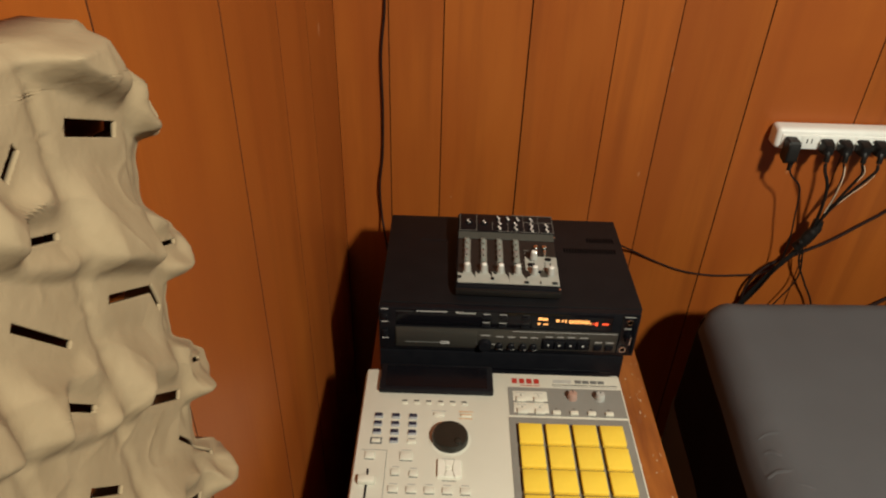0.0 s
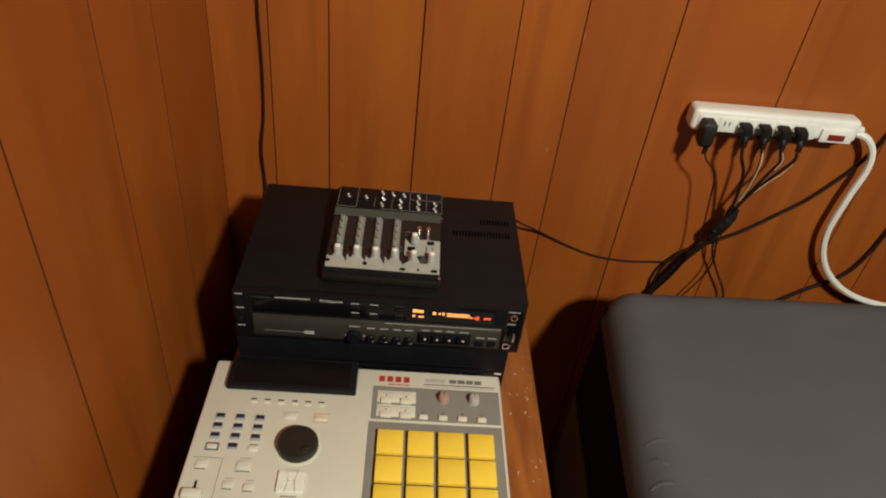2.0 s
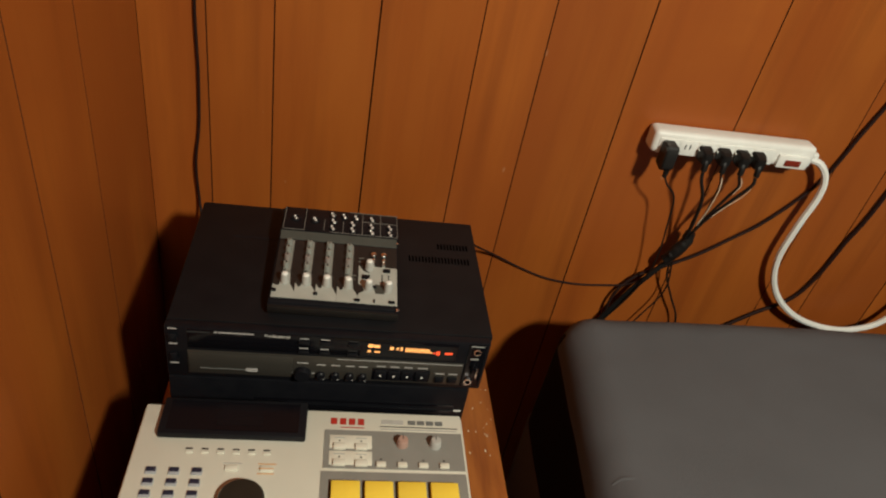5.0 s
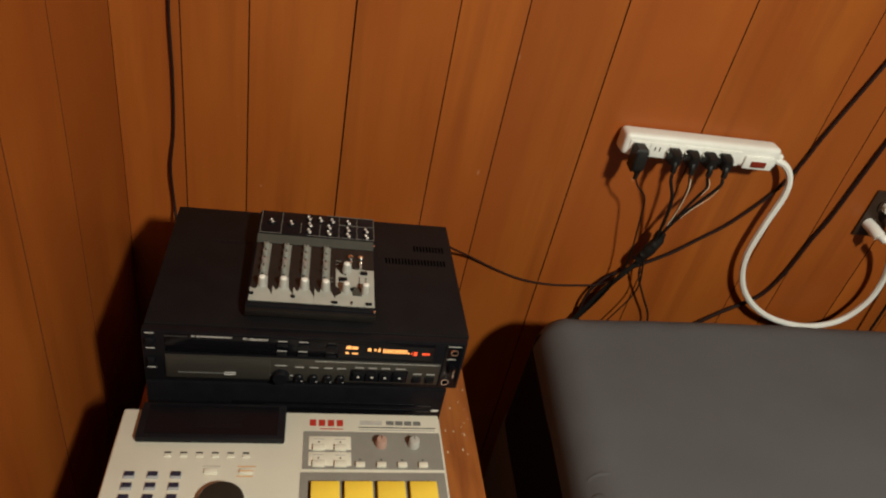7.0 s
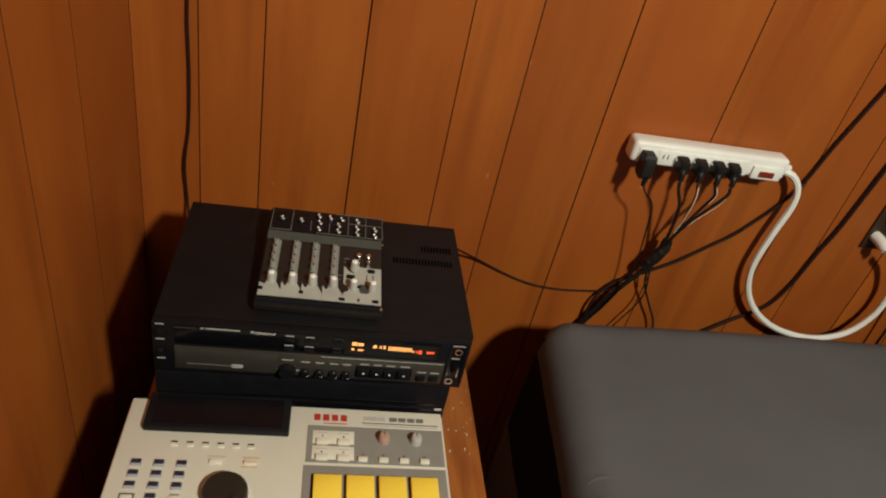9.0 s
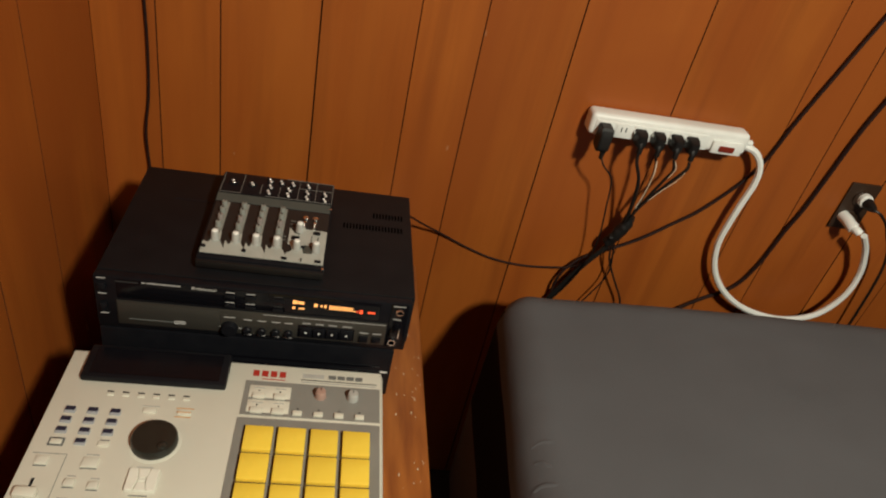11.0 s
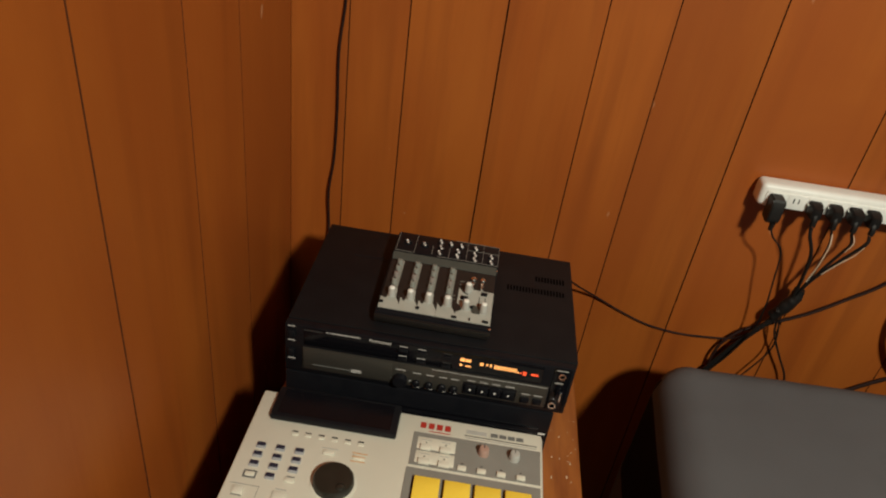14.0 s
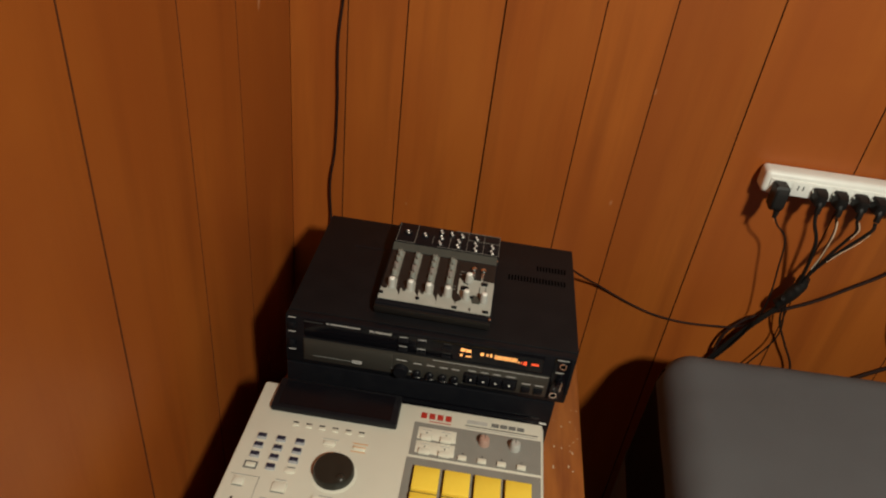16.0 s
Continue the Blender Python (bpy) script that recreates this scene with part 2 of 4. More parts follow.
def bar(x0, x1, y0, y1, z, h=0.0006, bm=None):
    return box(x0, x1, y0, y1, z, z + h, bm=bm)


# ---- the room ----
WALL_Y, WALL_X = 1.46, -0.20
EAST, SOUTH, HEIGHT = 3.1, -2.6, 2.90
solid("floor", box(WALL_X - 0.1, EAST, SOUTH, WALL_Y + 0.1, -0.1, 0.0), CARPET, "dark brown carpeted floor", "floor", kind="structure")
solid("ceiling", box(WALL_X - 0.1, EAST + 0.1, SOUTH - 0.1, WALL_Y + 0.1, HEIGHT, HEIGHT + 0.1), CEIL, "plain unseen ceiling, darkened to limit bounced light", "ceiling", kind="structure")
wall_north = solid("wall_north", box(WALL_X - 0.1, EAST, WALL_Y + 0.006, WALL_Y + 0.1, 0, HEIGHT), GROOVE,
                   "orange-brown stained wood panelling with dark vertical grooves", "wall", kind="structure")
wall_west = solid("wall_west", box(WALL_X - 0.1, WALL_X - 0.006, SOUTH, WALL_Y + 0.006, 0, HEIGHT), GROOVE,
                  "orange-brown stained wood panelling beside the cabinet", "wall", kind="structure")
solid("wall_south", box(WALL_X - 0.1, EAST, SOUTH - 0.1, SOUTH, 0, HEIGHT), PLASTER, "plain brown wall behind the camera", "wall", kind="structure")
solid("wall_east", box(EAST, EAST + 0.1, SOUTH - 0.1, WALL_Y + 0.1, 0, HEIGHT), PLASTER, "plain brown wall", "wall", kind="structure")

NORTH_JOINTS = [WALL_X, -0.097, 0.007, 0.170, 0.335, 0.448, 0.613, 0.836, 1.076, 1.185, 1.35, 1.51, 1.62, 1.79, 2.02, 2.25, 2.36, 2.53, 2.69, 2.8, 2.96, EAST]
WEST_JOINTS = [WALL_Y, 1.21, 1.03, 0.81, 0.565, 0.455, 0.29, 0.13, 0.02, -0.15, -0.38, -0.6, -0.71, -0.87, -1.04, -1.15, -1.32, -1.55, -1.78, -1.9, SOUTH]

# ---- cabinet under the machines ----
TOP = 0.75
cabinet = thing("cabinet", (0.10, 0.93, 0), "dark reddish wooden cabinet with a chipped top edge", "cabinet")
part("top", box(-0.211, 0.305, -0.43, 0.47, TOP - 0.026, TOP, 0.004), CABWOOD, cabinet)
for sx in (-0.197, 0.262):
    part("side_panel", box(sx - 0.010, sx + 0.010, -0.40, 0.45, 0.06, TOP - 0.026), CABWOOD, cabinet)
part("back_panel", box(-0.187, 0.252, 0.436, 0.446, 0.06, TOP - 0.026), CABWOOD, cabinet)
part("front_panel", box(-0.187, 0.252, -0.402, -0.384, 0.08, TOP - 0.026, 0.002), CABWOOD, cabinet)
part("plinth", box(-0.205, 0.27, -0.38, 0.44, 0.0, 0.06), CABWOOD, cabinet)
rng = random.Random(4)
for k in range(44):
    y = rng.choice((0.16, 0.11, -0.04, -0.17)) + rng.gauss(0, 0.035) if k % 4 else rng.uniform(-0.33, 0.28)
    x = 0.2985 - abs(rng.gauss(0, 0.014)) if k % 3 else rng.uniform(0.24, 0.30)
    s = rng.uniform(0.0005, 0.0019)
    b = box(x - s * 0.7, x + s * 0.6, y - s * rng.uniform(0.8, 2.4), y + s * rng.uniform(0.6, 2.0), TOP - 0.001, TOP + 0.0007, s * 0.4, 1)
    part("chip", b, CHIP, cabinet, "pale chip in the varnish")

# ---- black component under the recorder ----
deck = thing("stereo_deck", (0.13, 1.18, TOP), "black metal stereo component under the disc recorder", "stereo component")
part("case", box(-0.212, 0.205, -0.13, 0.14, 0.008, 0.108, 0.002), BLACKMETAL, deck)
part("front_panel", box(-0.215, 0.208, -0.142, -0.131, 0.010, 0.109, 0.002), BLACK, deck)
for k in range(5):
    part("rib", box(-0.10, 0.19, -0.1432, -0.142, 0.022 + k * 0.012, 0.026 + k * 0.012), GLOSS, deck)
part("badge", box(0.192, 0.203, -0.1428, -0.1418, 0.060, 0.063), PRINT, deck, "small pale badge")
for fx in (-0.18, 0.17):
    for fy in (-0.10, 0.11):
        part("foot", lathe([(0.014, 0.0), (0.016, 0.009)], (fx, fy, 0)), RUBBER, deck)

# ---- disc recorder ----
RZ = 0.860
rec = thing("disc_recorder", (0.131, 1.04, RZ), "black rack-size disc recorder with an amber display", "disc recorder")
X0, X1 = -0.216, 0.220
case = part("case", box(X0 + 0.001, X1 + 0.004, 0.010, 0.283, 0.008, 0.097, 0.0015), BLACKMETAL, rec)
for row, (xa, xb, y) in enumerate(((0.160, 0.216, 0.212), (0.112, 0.212, 0.176))):
    for k in range(int((xb - xa) / 0.0052)):
        part("vent_slot", box(xa + k * 0.0052, xa + k * 0.0052 + 0.0026, y - 0.007, y + 0.007, 0.0966, 0.0974), VOID, case)
part("embossed_mark", box(-0.155, -0.095, 0.196, 0.201, 0.0968, 0.0973), BLACK, case)
for sx in (X0 - 0.0005, X1 + 0.0045):
    for sy in (0.05, 0.25):
        part("screw", lathe([(0.0035, -0.001), (0.0035, 0.001)], (sx, sy, 0.045), "x", 12), CHROME, case)
face = part("front_panel", box(X0, X1, -0.004, 0.010, 0.004, 0.096, 0.002), BLACK, rec)
part("display_window", box(-0.187, 0.175, -0.0052, -0.004, 0.060, 0.093, 0.0006), GLOSS, face, "glossy black display window")
tray = part("tray_panel", box(-0.188, 0.188, -0.0062, -0.004, 0.013, 0.056, 0.001), TRAYGREY, face, "brushed grey lower panel")
part("disc_tray", box(-0.186, -0.050, -0.0075, -0.0062, 0.018, 0.053, 0.0008), TRAYGREY, tray)
part("tray_slot", box(-0.172, -0.098, -0.0082, -0.0075, 0.0246, 0.0256), MIDGREY, tray)
part("tray_mark", box(-0.112, -0.096, -0.0082, -0.0075, 0.0235, 0.0280, 0.0015), FAINT, tray)
part("panel_rule", box(0.010, 0.186, -0.0068, -0.0061, 0.0532, 0.0540), FAINT, tray)
part("jog_knob", lathe([(0.0118, 0), (0.0116, 0.006), (0.0100, 0.009), (0.0, 0.0092)], (-0.036, -0.006, 0.0235), "y", 28), BLACK, rec)
part("knob_mark", box(-0.044, -0.028, -0.0068, -0.0061, 0.042, 0.0435), FAINT, tray)
part("knob_mark", box(-0.053, -0.049, -0.0068, -0.0061, 0.0225, 0.0240), FAINT, tray)
part("knob_mark", box(-0.023, -0.019, -0.0068, -0.0061, 0.0225, 0.0240), FAINT, tray)
for k, bx in enumerate((-0.011, 0.009, 0.029, 0.047)):
    b_ = part("round_button", lathe([(0.0062, 0), (0.0062, 0.004), (0.005, 0.0055), (0, 0.0056)], (bx, -0.006, 0.0215), "y", 16), BLACK, rec)
    part("caption", box(bx - 0.006, bx + 0.006, -0.0068, -0.0061, 0.0400, 0.0416), FAINT, b_)
    part("underline", box(bx - 0.005, bx + 0.006, -0.0068, -0.0061, 0.0118, 0.0128), FAINT, b_)
part("key_well", box(0.060, 0.142, -0.0068, -0.0060, 0.0165, 0.0400, 0.0008), GLOSS, tray)
for k, (bx, bw) in enumerate(((0.064, 0.016), (0.083, 0.016), (0.102, 0.016), (0.122, 0.018))):
    b_ = part("transport_button", box(bx, bx + bw, -0.0086, -0.0066, 0.0185, 0.0370, 0.0006), BLACK, rec)
    part("symbol", box(bx + bw / 2 - 0.0015, bx + bw / 2 + 0.0015, -0.0091, -0.0085, 0.0258, 0.0284), PRINT, b_)
    part("caption", box(bx + 0.002, bx + bw - 0.002, -0.0068, -0.0061, 0.0430, 0.0446), FAINT, b_)
for bx in (0.150, 0.169):
    b_ = part("small_button", box(bx, bx + 0.013, -0.0095, -0.0060, 0.0185, 0.0290, 0.0008), BLACK, rec)
    part("caption", box(bx, bx + 0.013, -0.0068, -0.0061, 0.0338, 0.0354), FAINT, b_)
for a, c, zz in ((-0.187, -0.158, 0.0895), (-0.153, -0.1485, 0.0905), (-0.147, -0.102, 0.0905)):
    part("printed_name", box(a, c, -0.0058, -0.0051, zz - 0.0006, zz + 0.0014), FAINT if a > -0.18 else DARKGREY, face)
lettering("Professional", 0.0068, PRINT, face, (-0.0885, -0.0055, 0.0875))
for bx in (-0.036, -0.008, 0.030):
    for zz in (0.084, 0.066):
        b_ = part("option_button", box(bx - 0.007, bx + 0.007, -0.0085, -0.0052, zz - 0.004, zz + 0.001, 0.0006), BLACK, rec)
        part("caption", box(bx - 0.006, bx + 0.006, -0.0058, -0.0051, zz + 0.0034, zz + 0.0048), FAINT if bx < 0.02 else DARKGREY, b_)
disp = part("display", box(0.040, 0.174, -0.0058, -0.0050, 0.062, 0.088), GLOSS, face, "lit amber segment display")
for a, c, z0, z1, m_ in ((0.050, 0.057, 0.0795, 0.0855, 0), (0.058, 0.066, 0.0795, 0.0845, 0), (0.050, 0.054, 0.0700, 0.0738, 0), (0.059, 0.067, 0.0700, 0.0725, 0),
                         (0.080, 0.085, 0.0770, 0.0825, 0), (0.089, 0.092, 0.0775, 0.0815, 0), (0.0945, 0.0975, 0.0765, 0.0825, 0), (0.1365, 0.139, 0.0735, 0.0765, 0), (0.141, 0.143, 0.0735, 0.0765, 1), (0.145, 0.150, 0.0715, 0.0785, 1), (0.157, 0.168, 0.0735, 0.0768, 1)):
    part("segment", box(a, c, -0.0062, -0.0057, z0, z1), (AMBER, REDSEG)[m_], disp)
for k in range(15):
    part("segment", box(0.1015 + k * 0.0023, 0.1031 + k * 0.0023, -0.0062, -0.0057, 0.0745, 0.0822 - 0.0004 * (k % 3)), AMBER, disp)
side = part("socket_panel", box(0.190, 0.216, -0.0052, -0.0040, 0.010, 0.094, 0.0006), GLOSS, face)
def ring_socket(name, r, at, label):
    so = part(name, lathe([(r, 0), (r, 0.0022), (r * 0.9, 0.0030), (r * 0.72, 0.0030), (r * 0.66, 0.0022), (r * 0.64, 0.0002)], at, "y", 20), CHROME, rec, label)
    part("hole", lathe([(r * 0.63, 0.0), (r * 0.62, 0.0012), (0, 0.0013)], at, "y", 16), VOID, so)


ring_socket("phones_socket", 0.0058, (0.203, -0.005, 0.081), "chrome headphone socket")
lk = part("level_knob", lathe([(0.0070, 0), (0.0066, 0.011), (0.0054, 0.0135), (0, 0.0137)], (0.203, -0.005, 0.050), "y", 20), GLOSS, rec, "glossy black level knob")
# pointer widened into a chrome bar that stands in for the knob's highlight
part("pointer", box(0.2042, 0.2064, -0.0194, -0.0150, 0.042, 0.0580, 0.0004), CHROME, lk)
ring_socket("input_socket", 0.0062, (0.199, -0.005, 0.021), "chrome input socket")
part("caption", box(0.193, 0.211, -0.0058, -0.0051, 0.0905, 0.0918), FAINT, side)
part("caption", box(0.195, 0.207, -0.0058, -0.0051, 0.0655, 0.0670), FAINT, side)
for zz in (0.0985 - 0.003, 0.066, 0.030):
    part("caption", box(-0.211, -0.200, -0.0048, -0.0039, min(zz, 0.0935) - 0.0015, min(zz, 0.0935)), FAINT, face)
part("power_button", box(-0.211, -0.200, -0.0085, -0.0040, 0.074, 0.086, 0.001), BLACK, rec)
part("timer_switch", box(-0.210, -0.201, -0.0085, -0.0040, 0.036, 0.050, 0.001), BLACK, rec)
for fx in (-0.18, 0.18):
    for fy in (0.04, 0.24):
        part("foot", lathe([(0.015, 0.0), (0.017, 0.009)], (fx, fy, 0)), RUBBER, rec)

# ---- mixer on the recorder ----
MX, MY, MZ = 0.1325, 1.188, RZ + 0.097
mixer = thing("audio_mixer", (MX, MY, MZ), "small black and silver audio mixer lying on the recorder", "audio mixer")
mixer.rotation_euler = (0, 0, radians(-1.0))
HW = 0.0885


def wedge(x0, x1, rows, bevel=0.0018):
    """A body along x whose outline in y and z is given."""
    b = bmesh.new()
    a = [b.verts.new((x0, y, z)) for y, z in rows]
    c = [b.verts.new((x1, y, z)) for y, z in rows]
    k = len(rows)
    b.faces.new(a[::-1])
    b.faces.new(c)
    for i in range(k):
        b.faces.new((a[i], a[(i + 1) % k], c[(i + 1) % k], c[i]))
    bmesh.ops.recalc_face_normals(b, faces=b.faces[:])
    bmesh.ops.bevel(b, geom=b.edges[:], offset=bevel, segments=2, affect="EDGES")
    return b


def mz(y):
    """Height of the sloping control field."""
    return 0.022 + (y + 0.112) * (0.008 / 0.124)


def on_slope(outline, lift=0.0005, thick=0.001):
    """A thin plate with the given outline, laid on the control field."""
    b = bmesh.new()
    lo = [b.verts.new((x, y, mz(y) - 0.0005)) for x, y in outline]
    hi = [b.verts.new((x, y, mz(y) + lift + thick)) for x, y in outline]
    k = len(outline)
    b.faces.new(hi)
    b.faces.new(lo[::-1])
    for i in range(k):
        b.faces.new((lo[i], lo[(i + 1) % k], hi[(i + 1) % k], hi[i]))
    bmesh.ops.recalc_face_normals(b, faces=b.faces[:])
    return b


def oblong(x0, x1, y0, y1):
    return [(x0, y0), (x1, y0), (x1, y1), (x0, y1)]


part("body", wedge(-HW, HW, [(-0.120, 0.004), (-0.118, 0.018), (-0.112, 0.022), (0.012, 0.030), (0.026, 0.0355), (0.088, 0.0355), (0.090, 0.004)]), BLACK, mixer)
field = part("control_field", on_slope(oblong(-0.0855, 0.0865, -0.1105, 0.010), 0.0, 0.0008), MIXFIELD, mixer, "black control field")
part("step_band", wedge(-0.0865, 0.0865, [(0.0115, 0.0300), (0.0120, 0.0312), (0.0258, 0.0366), (0.0262, 0.0355)], 0.0003), STEPGREY, mixer, "dull grey sloping step")
KNOB_X = (-0.0700, -0.0410, -0.0125, 0.0168)
for k, x in enumerate(KNOB_X):
    # a silver field with a wave-shaped upper edge under each channel's level knob
    w0, w1 = x - 0.0145, x + 0.0145
    if k == 0:
        w0 = -0.0855
    wave = [(w0, -0.1105), (w1, -0.1105), (w1, -0.0985), (x + 0.0110, -0.0900), (x + 0.0075, -0.0835), (x + 0.0062, -0.0620), (x - 0.0056, -0.0620), (x - 0.0066, -0.0860), (x - 0.0098, -0.0885), (w0, -0.0800 if k else -0.0850)]
    part("silver_wave", on_slope(wave, 0.0006), SILVER, field)
    part("channel_strip", on_slope(oblong(x - 0.0048, x + 0.0056, -0.0615, 0.0085), 0.0006), STRIPGREY, field)
    for j, y in enumerate((-0.0500, -0.0330, -0.0165, -0.0005)):
        z = mz(y) + 0.0015
        kn_ = part("tone_knob", lathe([(0.0044, 0), (0.0040, 0.0075), (0.0034, 0.0088), (0, 0.0090)], (x - 0.0014, y, z), seg=14), STRIPGREY if j != 1 else WARMKNOB, mixer)
        part("pointer", box(x - 0.0021, x - 0.0007, y - 0.0010, y + 0.0036, z + 0.0088, z + 0.0094), BLACK, kn_)
        part("caption", box(x - 0.0040, x - 0.0004, y - 0.0078, y - 0.0060, z - 0.0006, z + 0.0004), BLACK, kn_)
    part("level_mark", on_slope(oblong(x - 0.0036, x + 0.0036, -0.0655, -0.0632), 0.0016, 0.0006), BLACK, field)
MASTER = [(0.0315, -0.1105), (0.0865, -0.1105), (0.0865, -0.0355), (0.0465, -0.0345), (0.0465, -0.0490), (0.0385, -0.0455), (0.0310, -0.0345), (0.0315, -0.0720), (0.0370, -0.0760), (0.0400, -0.0860), (0.0315, -0.0930)]
part("silver_block", on_slope(MASTER, 0.0006), SILVER, field, "silver master section")
for x, y in [(x, -0.0800) for x in KNOB_X] + [(0.0458, -0.0815), (0.0735, -0.0820), (0.0458, -0.0405)]:
    kn_ = part("level_knob", lathe([(0.0060, 0), (0.0054, 0.0125), (0.0050, 0.0140), (0.0042, 0.0148), (0, 0.0150)], (x, y, mz(y) + 0.0015), seg=18), KNOBGREY, mixer)
    part("cap", lathe([(0.0046, -0.0008), (0.0042, 0.0008), (0.0026, 0.0018), (0, 0.0021)], (x, y, mz(y) + 0.0163), seg=16), CAPWHITE, kn_, "bright white knob cap")
part("knob_dish", on_slope([(0.0560, -0.0900), (0.0680, -0.0900), (0.0700, -0.0830), (0.0680, -0.0740), (0.0560, -0.0710), (0.0530, -0.0780)], 0.0014, 0.0004), STEPGREY, field)
for x in (0.0520, 0.0668):
    for y, r in ((-0.0120, 0.0044), (-0.0250, 0.0032), (-0.0330, 0.0024)):
        part("phono_socket", lathe([(r, 0), (r, 0.005), (r * 0.7, 0.0066), (r * 0.3, 0.0072), (0, 0.0073)], (x, y, mz(y) + 0.001), seg=16), CHROME, mixer)
for x, y, w, h in ((0.0417, -0.0590, 0.0058, 0.0034), (0.0716, -0.0430, 0.0052, 0.0030), (0.0530, -0.0780, 0.0040, 0.0016), (0.0785, -0.1060, 0.0044, 0.0018), (0.0307, -0.1065, 0.0040, 0.0016), (-0.0825, -0.0985, 0.0028, 0.0020), (-0.0265, -0.1000, 0.0028, 0.0020), (0.0545, -0.1060, 0.0010, 0.0022)):
    part("push_button", box(x - w, x + w, y - h, y + h, mz(y) + 0.0008, mz(y) + 0.0046, 0.0006), BLACK, mixer)
for k in range(8):
    x, y = 0.0650 + (k % 2) * 0.0095, -0.0720 + (k // 2) * 0.0062
    part("meter_lamp", box(x - 0.0008, x + 0.0008, y - 0.0018, y + 0.0018, mz(y) + 0.0010, mz(y) + 0.0024), BLACK, mixer)
for x, y, w in ((0.0345, -0.0180, 0.0040), (0.0345, -0.0255, 0.0040), (0.0250, -0.0560, 0.0030), (0.0250, -0.0640, 0.0026)):
    part("caption", box(x - w, x + w, y - 0.0007, y + 0.0007, mz(y) + 0.0004, mz(y) + 0.0013), RULE, field)
top = part("socket_panel", box(-0.0862, 0.0882, 0.0275, 0.0868, 0.0345, 0.0368, 0.0005), BLACK, mixer, "raised black socket panel")
for x, y0, y1 in ((-0.0845, 0.029, 0.0855), (-0.0536, 0.029, 0.0855), (-0.0244, 0.034, 0.060), (0.0042, 0.029, 0.060), (0.0335, 0.029, 0.0855), (0.0612, 0.029, 0.0855), (0.0873, 0.029, 0.0855)):
    part("rule", box(x - 0.00045, x + 0.00045, y0, y1, 0.0366, 0.0372), RULE, top)
for x0, x1, y in ((0.0130, 0.0873, 0.0858), (0.0335, 0.0873, 0.0630), (-0.0845, -0.0536, 0.0292), (-0.0150, 0.0873, 0.0292)):
    part("rule", box(x0, x1, y - 0.00045, y + 0.00045, 0.0366, 0.0373), RULE, top)
SOCKETS = [(-0.0685, 0.058), (-0.0392, 0.057), (-0.0130, 0.074), (-0.0110, 0.0565), (-0.0120, 0.0395), (0.0047, 0.0725), (0.0230, 0.0715), (0.0183, 0.0540), (0.0182, 0.0385), (0.0478, 0.0705), (0.0474, 0.0520), (0.0477, 0.0365), (0.0756, 0.0520), (0.0757, 0.0360)]
for x, y in SOCKETS:
    r = 0.0078 if x < -0.03 else 0.0058
    so = part("jack_socket", lathe([(r, 0), (r, 0.0014), (r * 0.93, 0.0024), (r * 0.78, 0.0030), (r * 0.62, 0.0028), (r * 0.5, 0.0018), (r * 0.45, 0.0006)], (x, y, 0.0366), seg=16), BLACK, mixer)
    # two bright domes stand in for the highlights in each socket
    for dx, dy, w in ((-0.0012, 0.0030, 0.0022), (0.0012, -0.0036, 0.0026)):
        part("glint_dome", lathe([(w, 0), (w, 0.0012), (w * 0.8, 0.0022), (w * 0.45, 0.0028), (0, 0.0030)], (x + dx, y + dy, 0.0378), seg=10), TIP, so)
part("bumper", box(-HW, HW, -0.1235, -0.1190, 0.005, 0.018, 0.0018), RUBBER, mixer)
part("corner_screw", lathe([(0.0024, 0), (0.0020, 0.0014), (0, 0.0017)], (HW - 0.002, -0.1165, 0.0200), seg=10), CHROME, mixer)
part("corner_screw", lathe([(0.0018, 0), (0.0016, 0.0012), (0, 0.0014)], (HW - 0.001, 0.0180, 0.0340), seg=10), CHROME, mixer)
for fx in (-0.07, 0.07):
    for fy in (-0.095, 0.075):
        part("foot", lathe([(0.008, 0.0), (0.009, 0.005)], (fx, fy, 0)), RUBBER, mixer)

# ---- drum machine ----
DZ = 0.866
drum = thing("drum_machine", (0.106, 0.80, TOP), "beige drum machine with sixteen yellow pads and a black dial", "drum machine")
H = DZ - TOP
DX0, DX1, DY0, DY1 = -0.208, 0.214, -0.195, 0.186
part("case", box(DX0, DX1, DY0, DY1, 0.012, H - 0.004, 0.006, 3), BODY, drum)
plate = part("top_plate", box(DX0 + 0.003, DX1 - 0.003, DY0 + 0.004, DY1 - 0.003, H - 0.006, H, 0.002), BODY, drum)
part("rear_trim", box(DX0 + 0.004, DX1 - 0.004, DY1 - 0.001, DY1 + 0.006, 0.02, H - 0.008, 0.002), BLACK, drum)
screen = part("screen_housing", box(-0.182, 0.001, 0.130, 0.188, H - 0.002, H + 0.010, 0.003), BLACK, drum, "black flip-up screen")
part("screen_glass", box(-0.172, -0.009, 0.136, 0.182, H + 0.0095, H + 0.0106), GLOSS, screen)
part("screen_lcd", box(-0.112, -0.055, 0.145, 0.178, H + 0.0104, H + 0.0109), mat("lcd", (0.006, 0.006, 0.008), 0.2, spec=0.2), screen)
for k in range(6):
    x = -0.139 + k * 0.0188
    b_ = part("soft_key", box(x - 0.0045, x + 0.0045, 0.1085, 0.1118, H - 0.001, H + 0.0014, 0.0006), BODY, drum)
    part("caption", box(x - 0.0048, x + 0.0034, 0.1142, 0.1164, H - 0.0002, H + 0.0004), DARKGREY, b_)
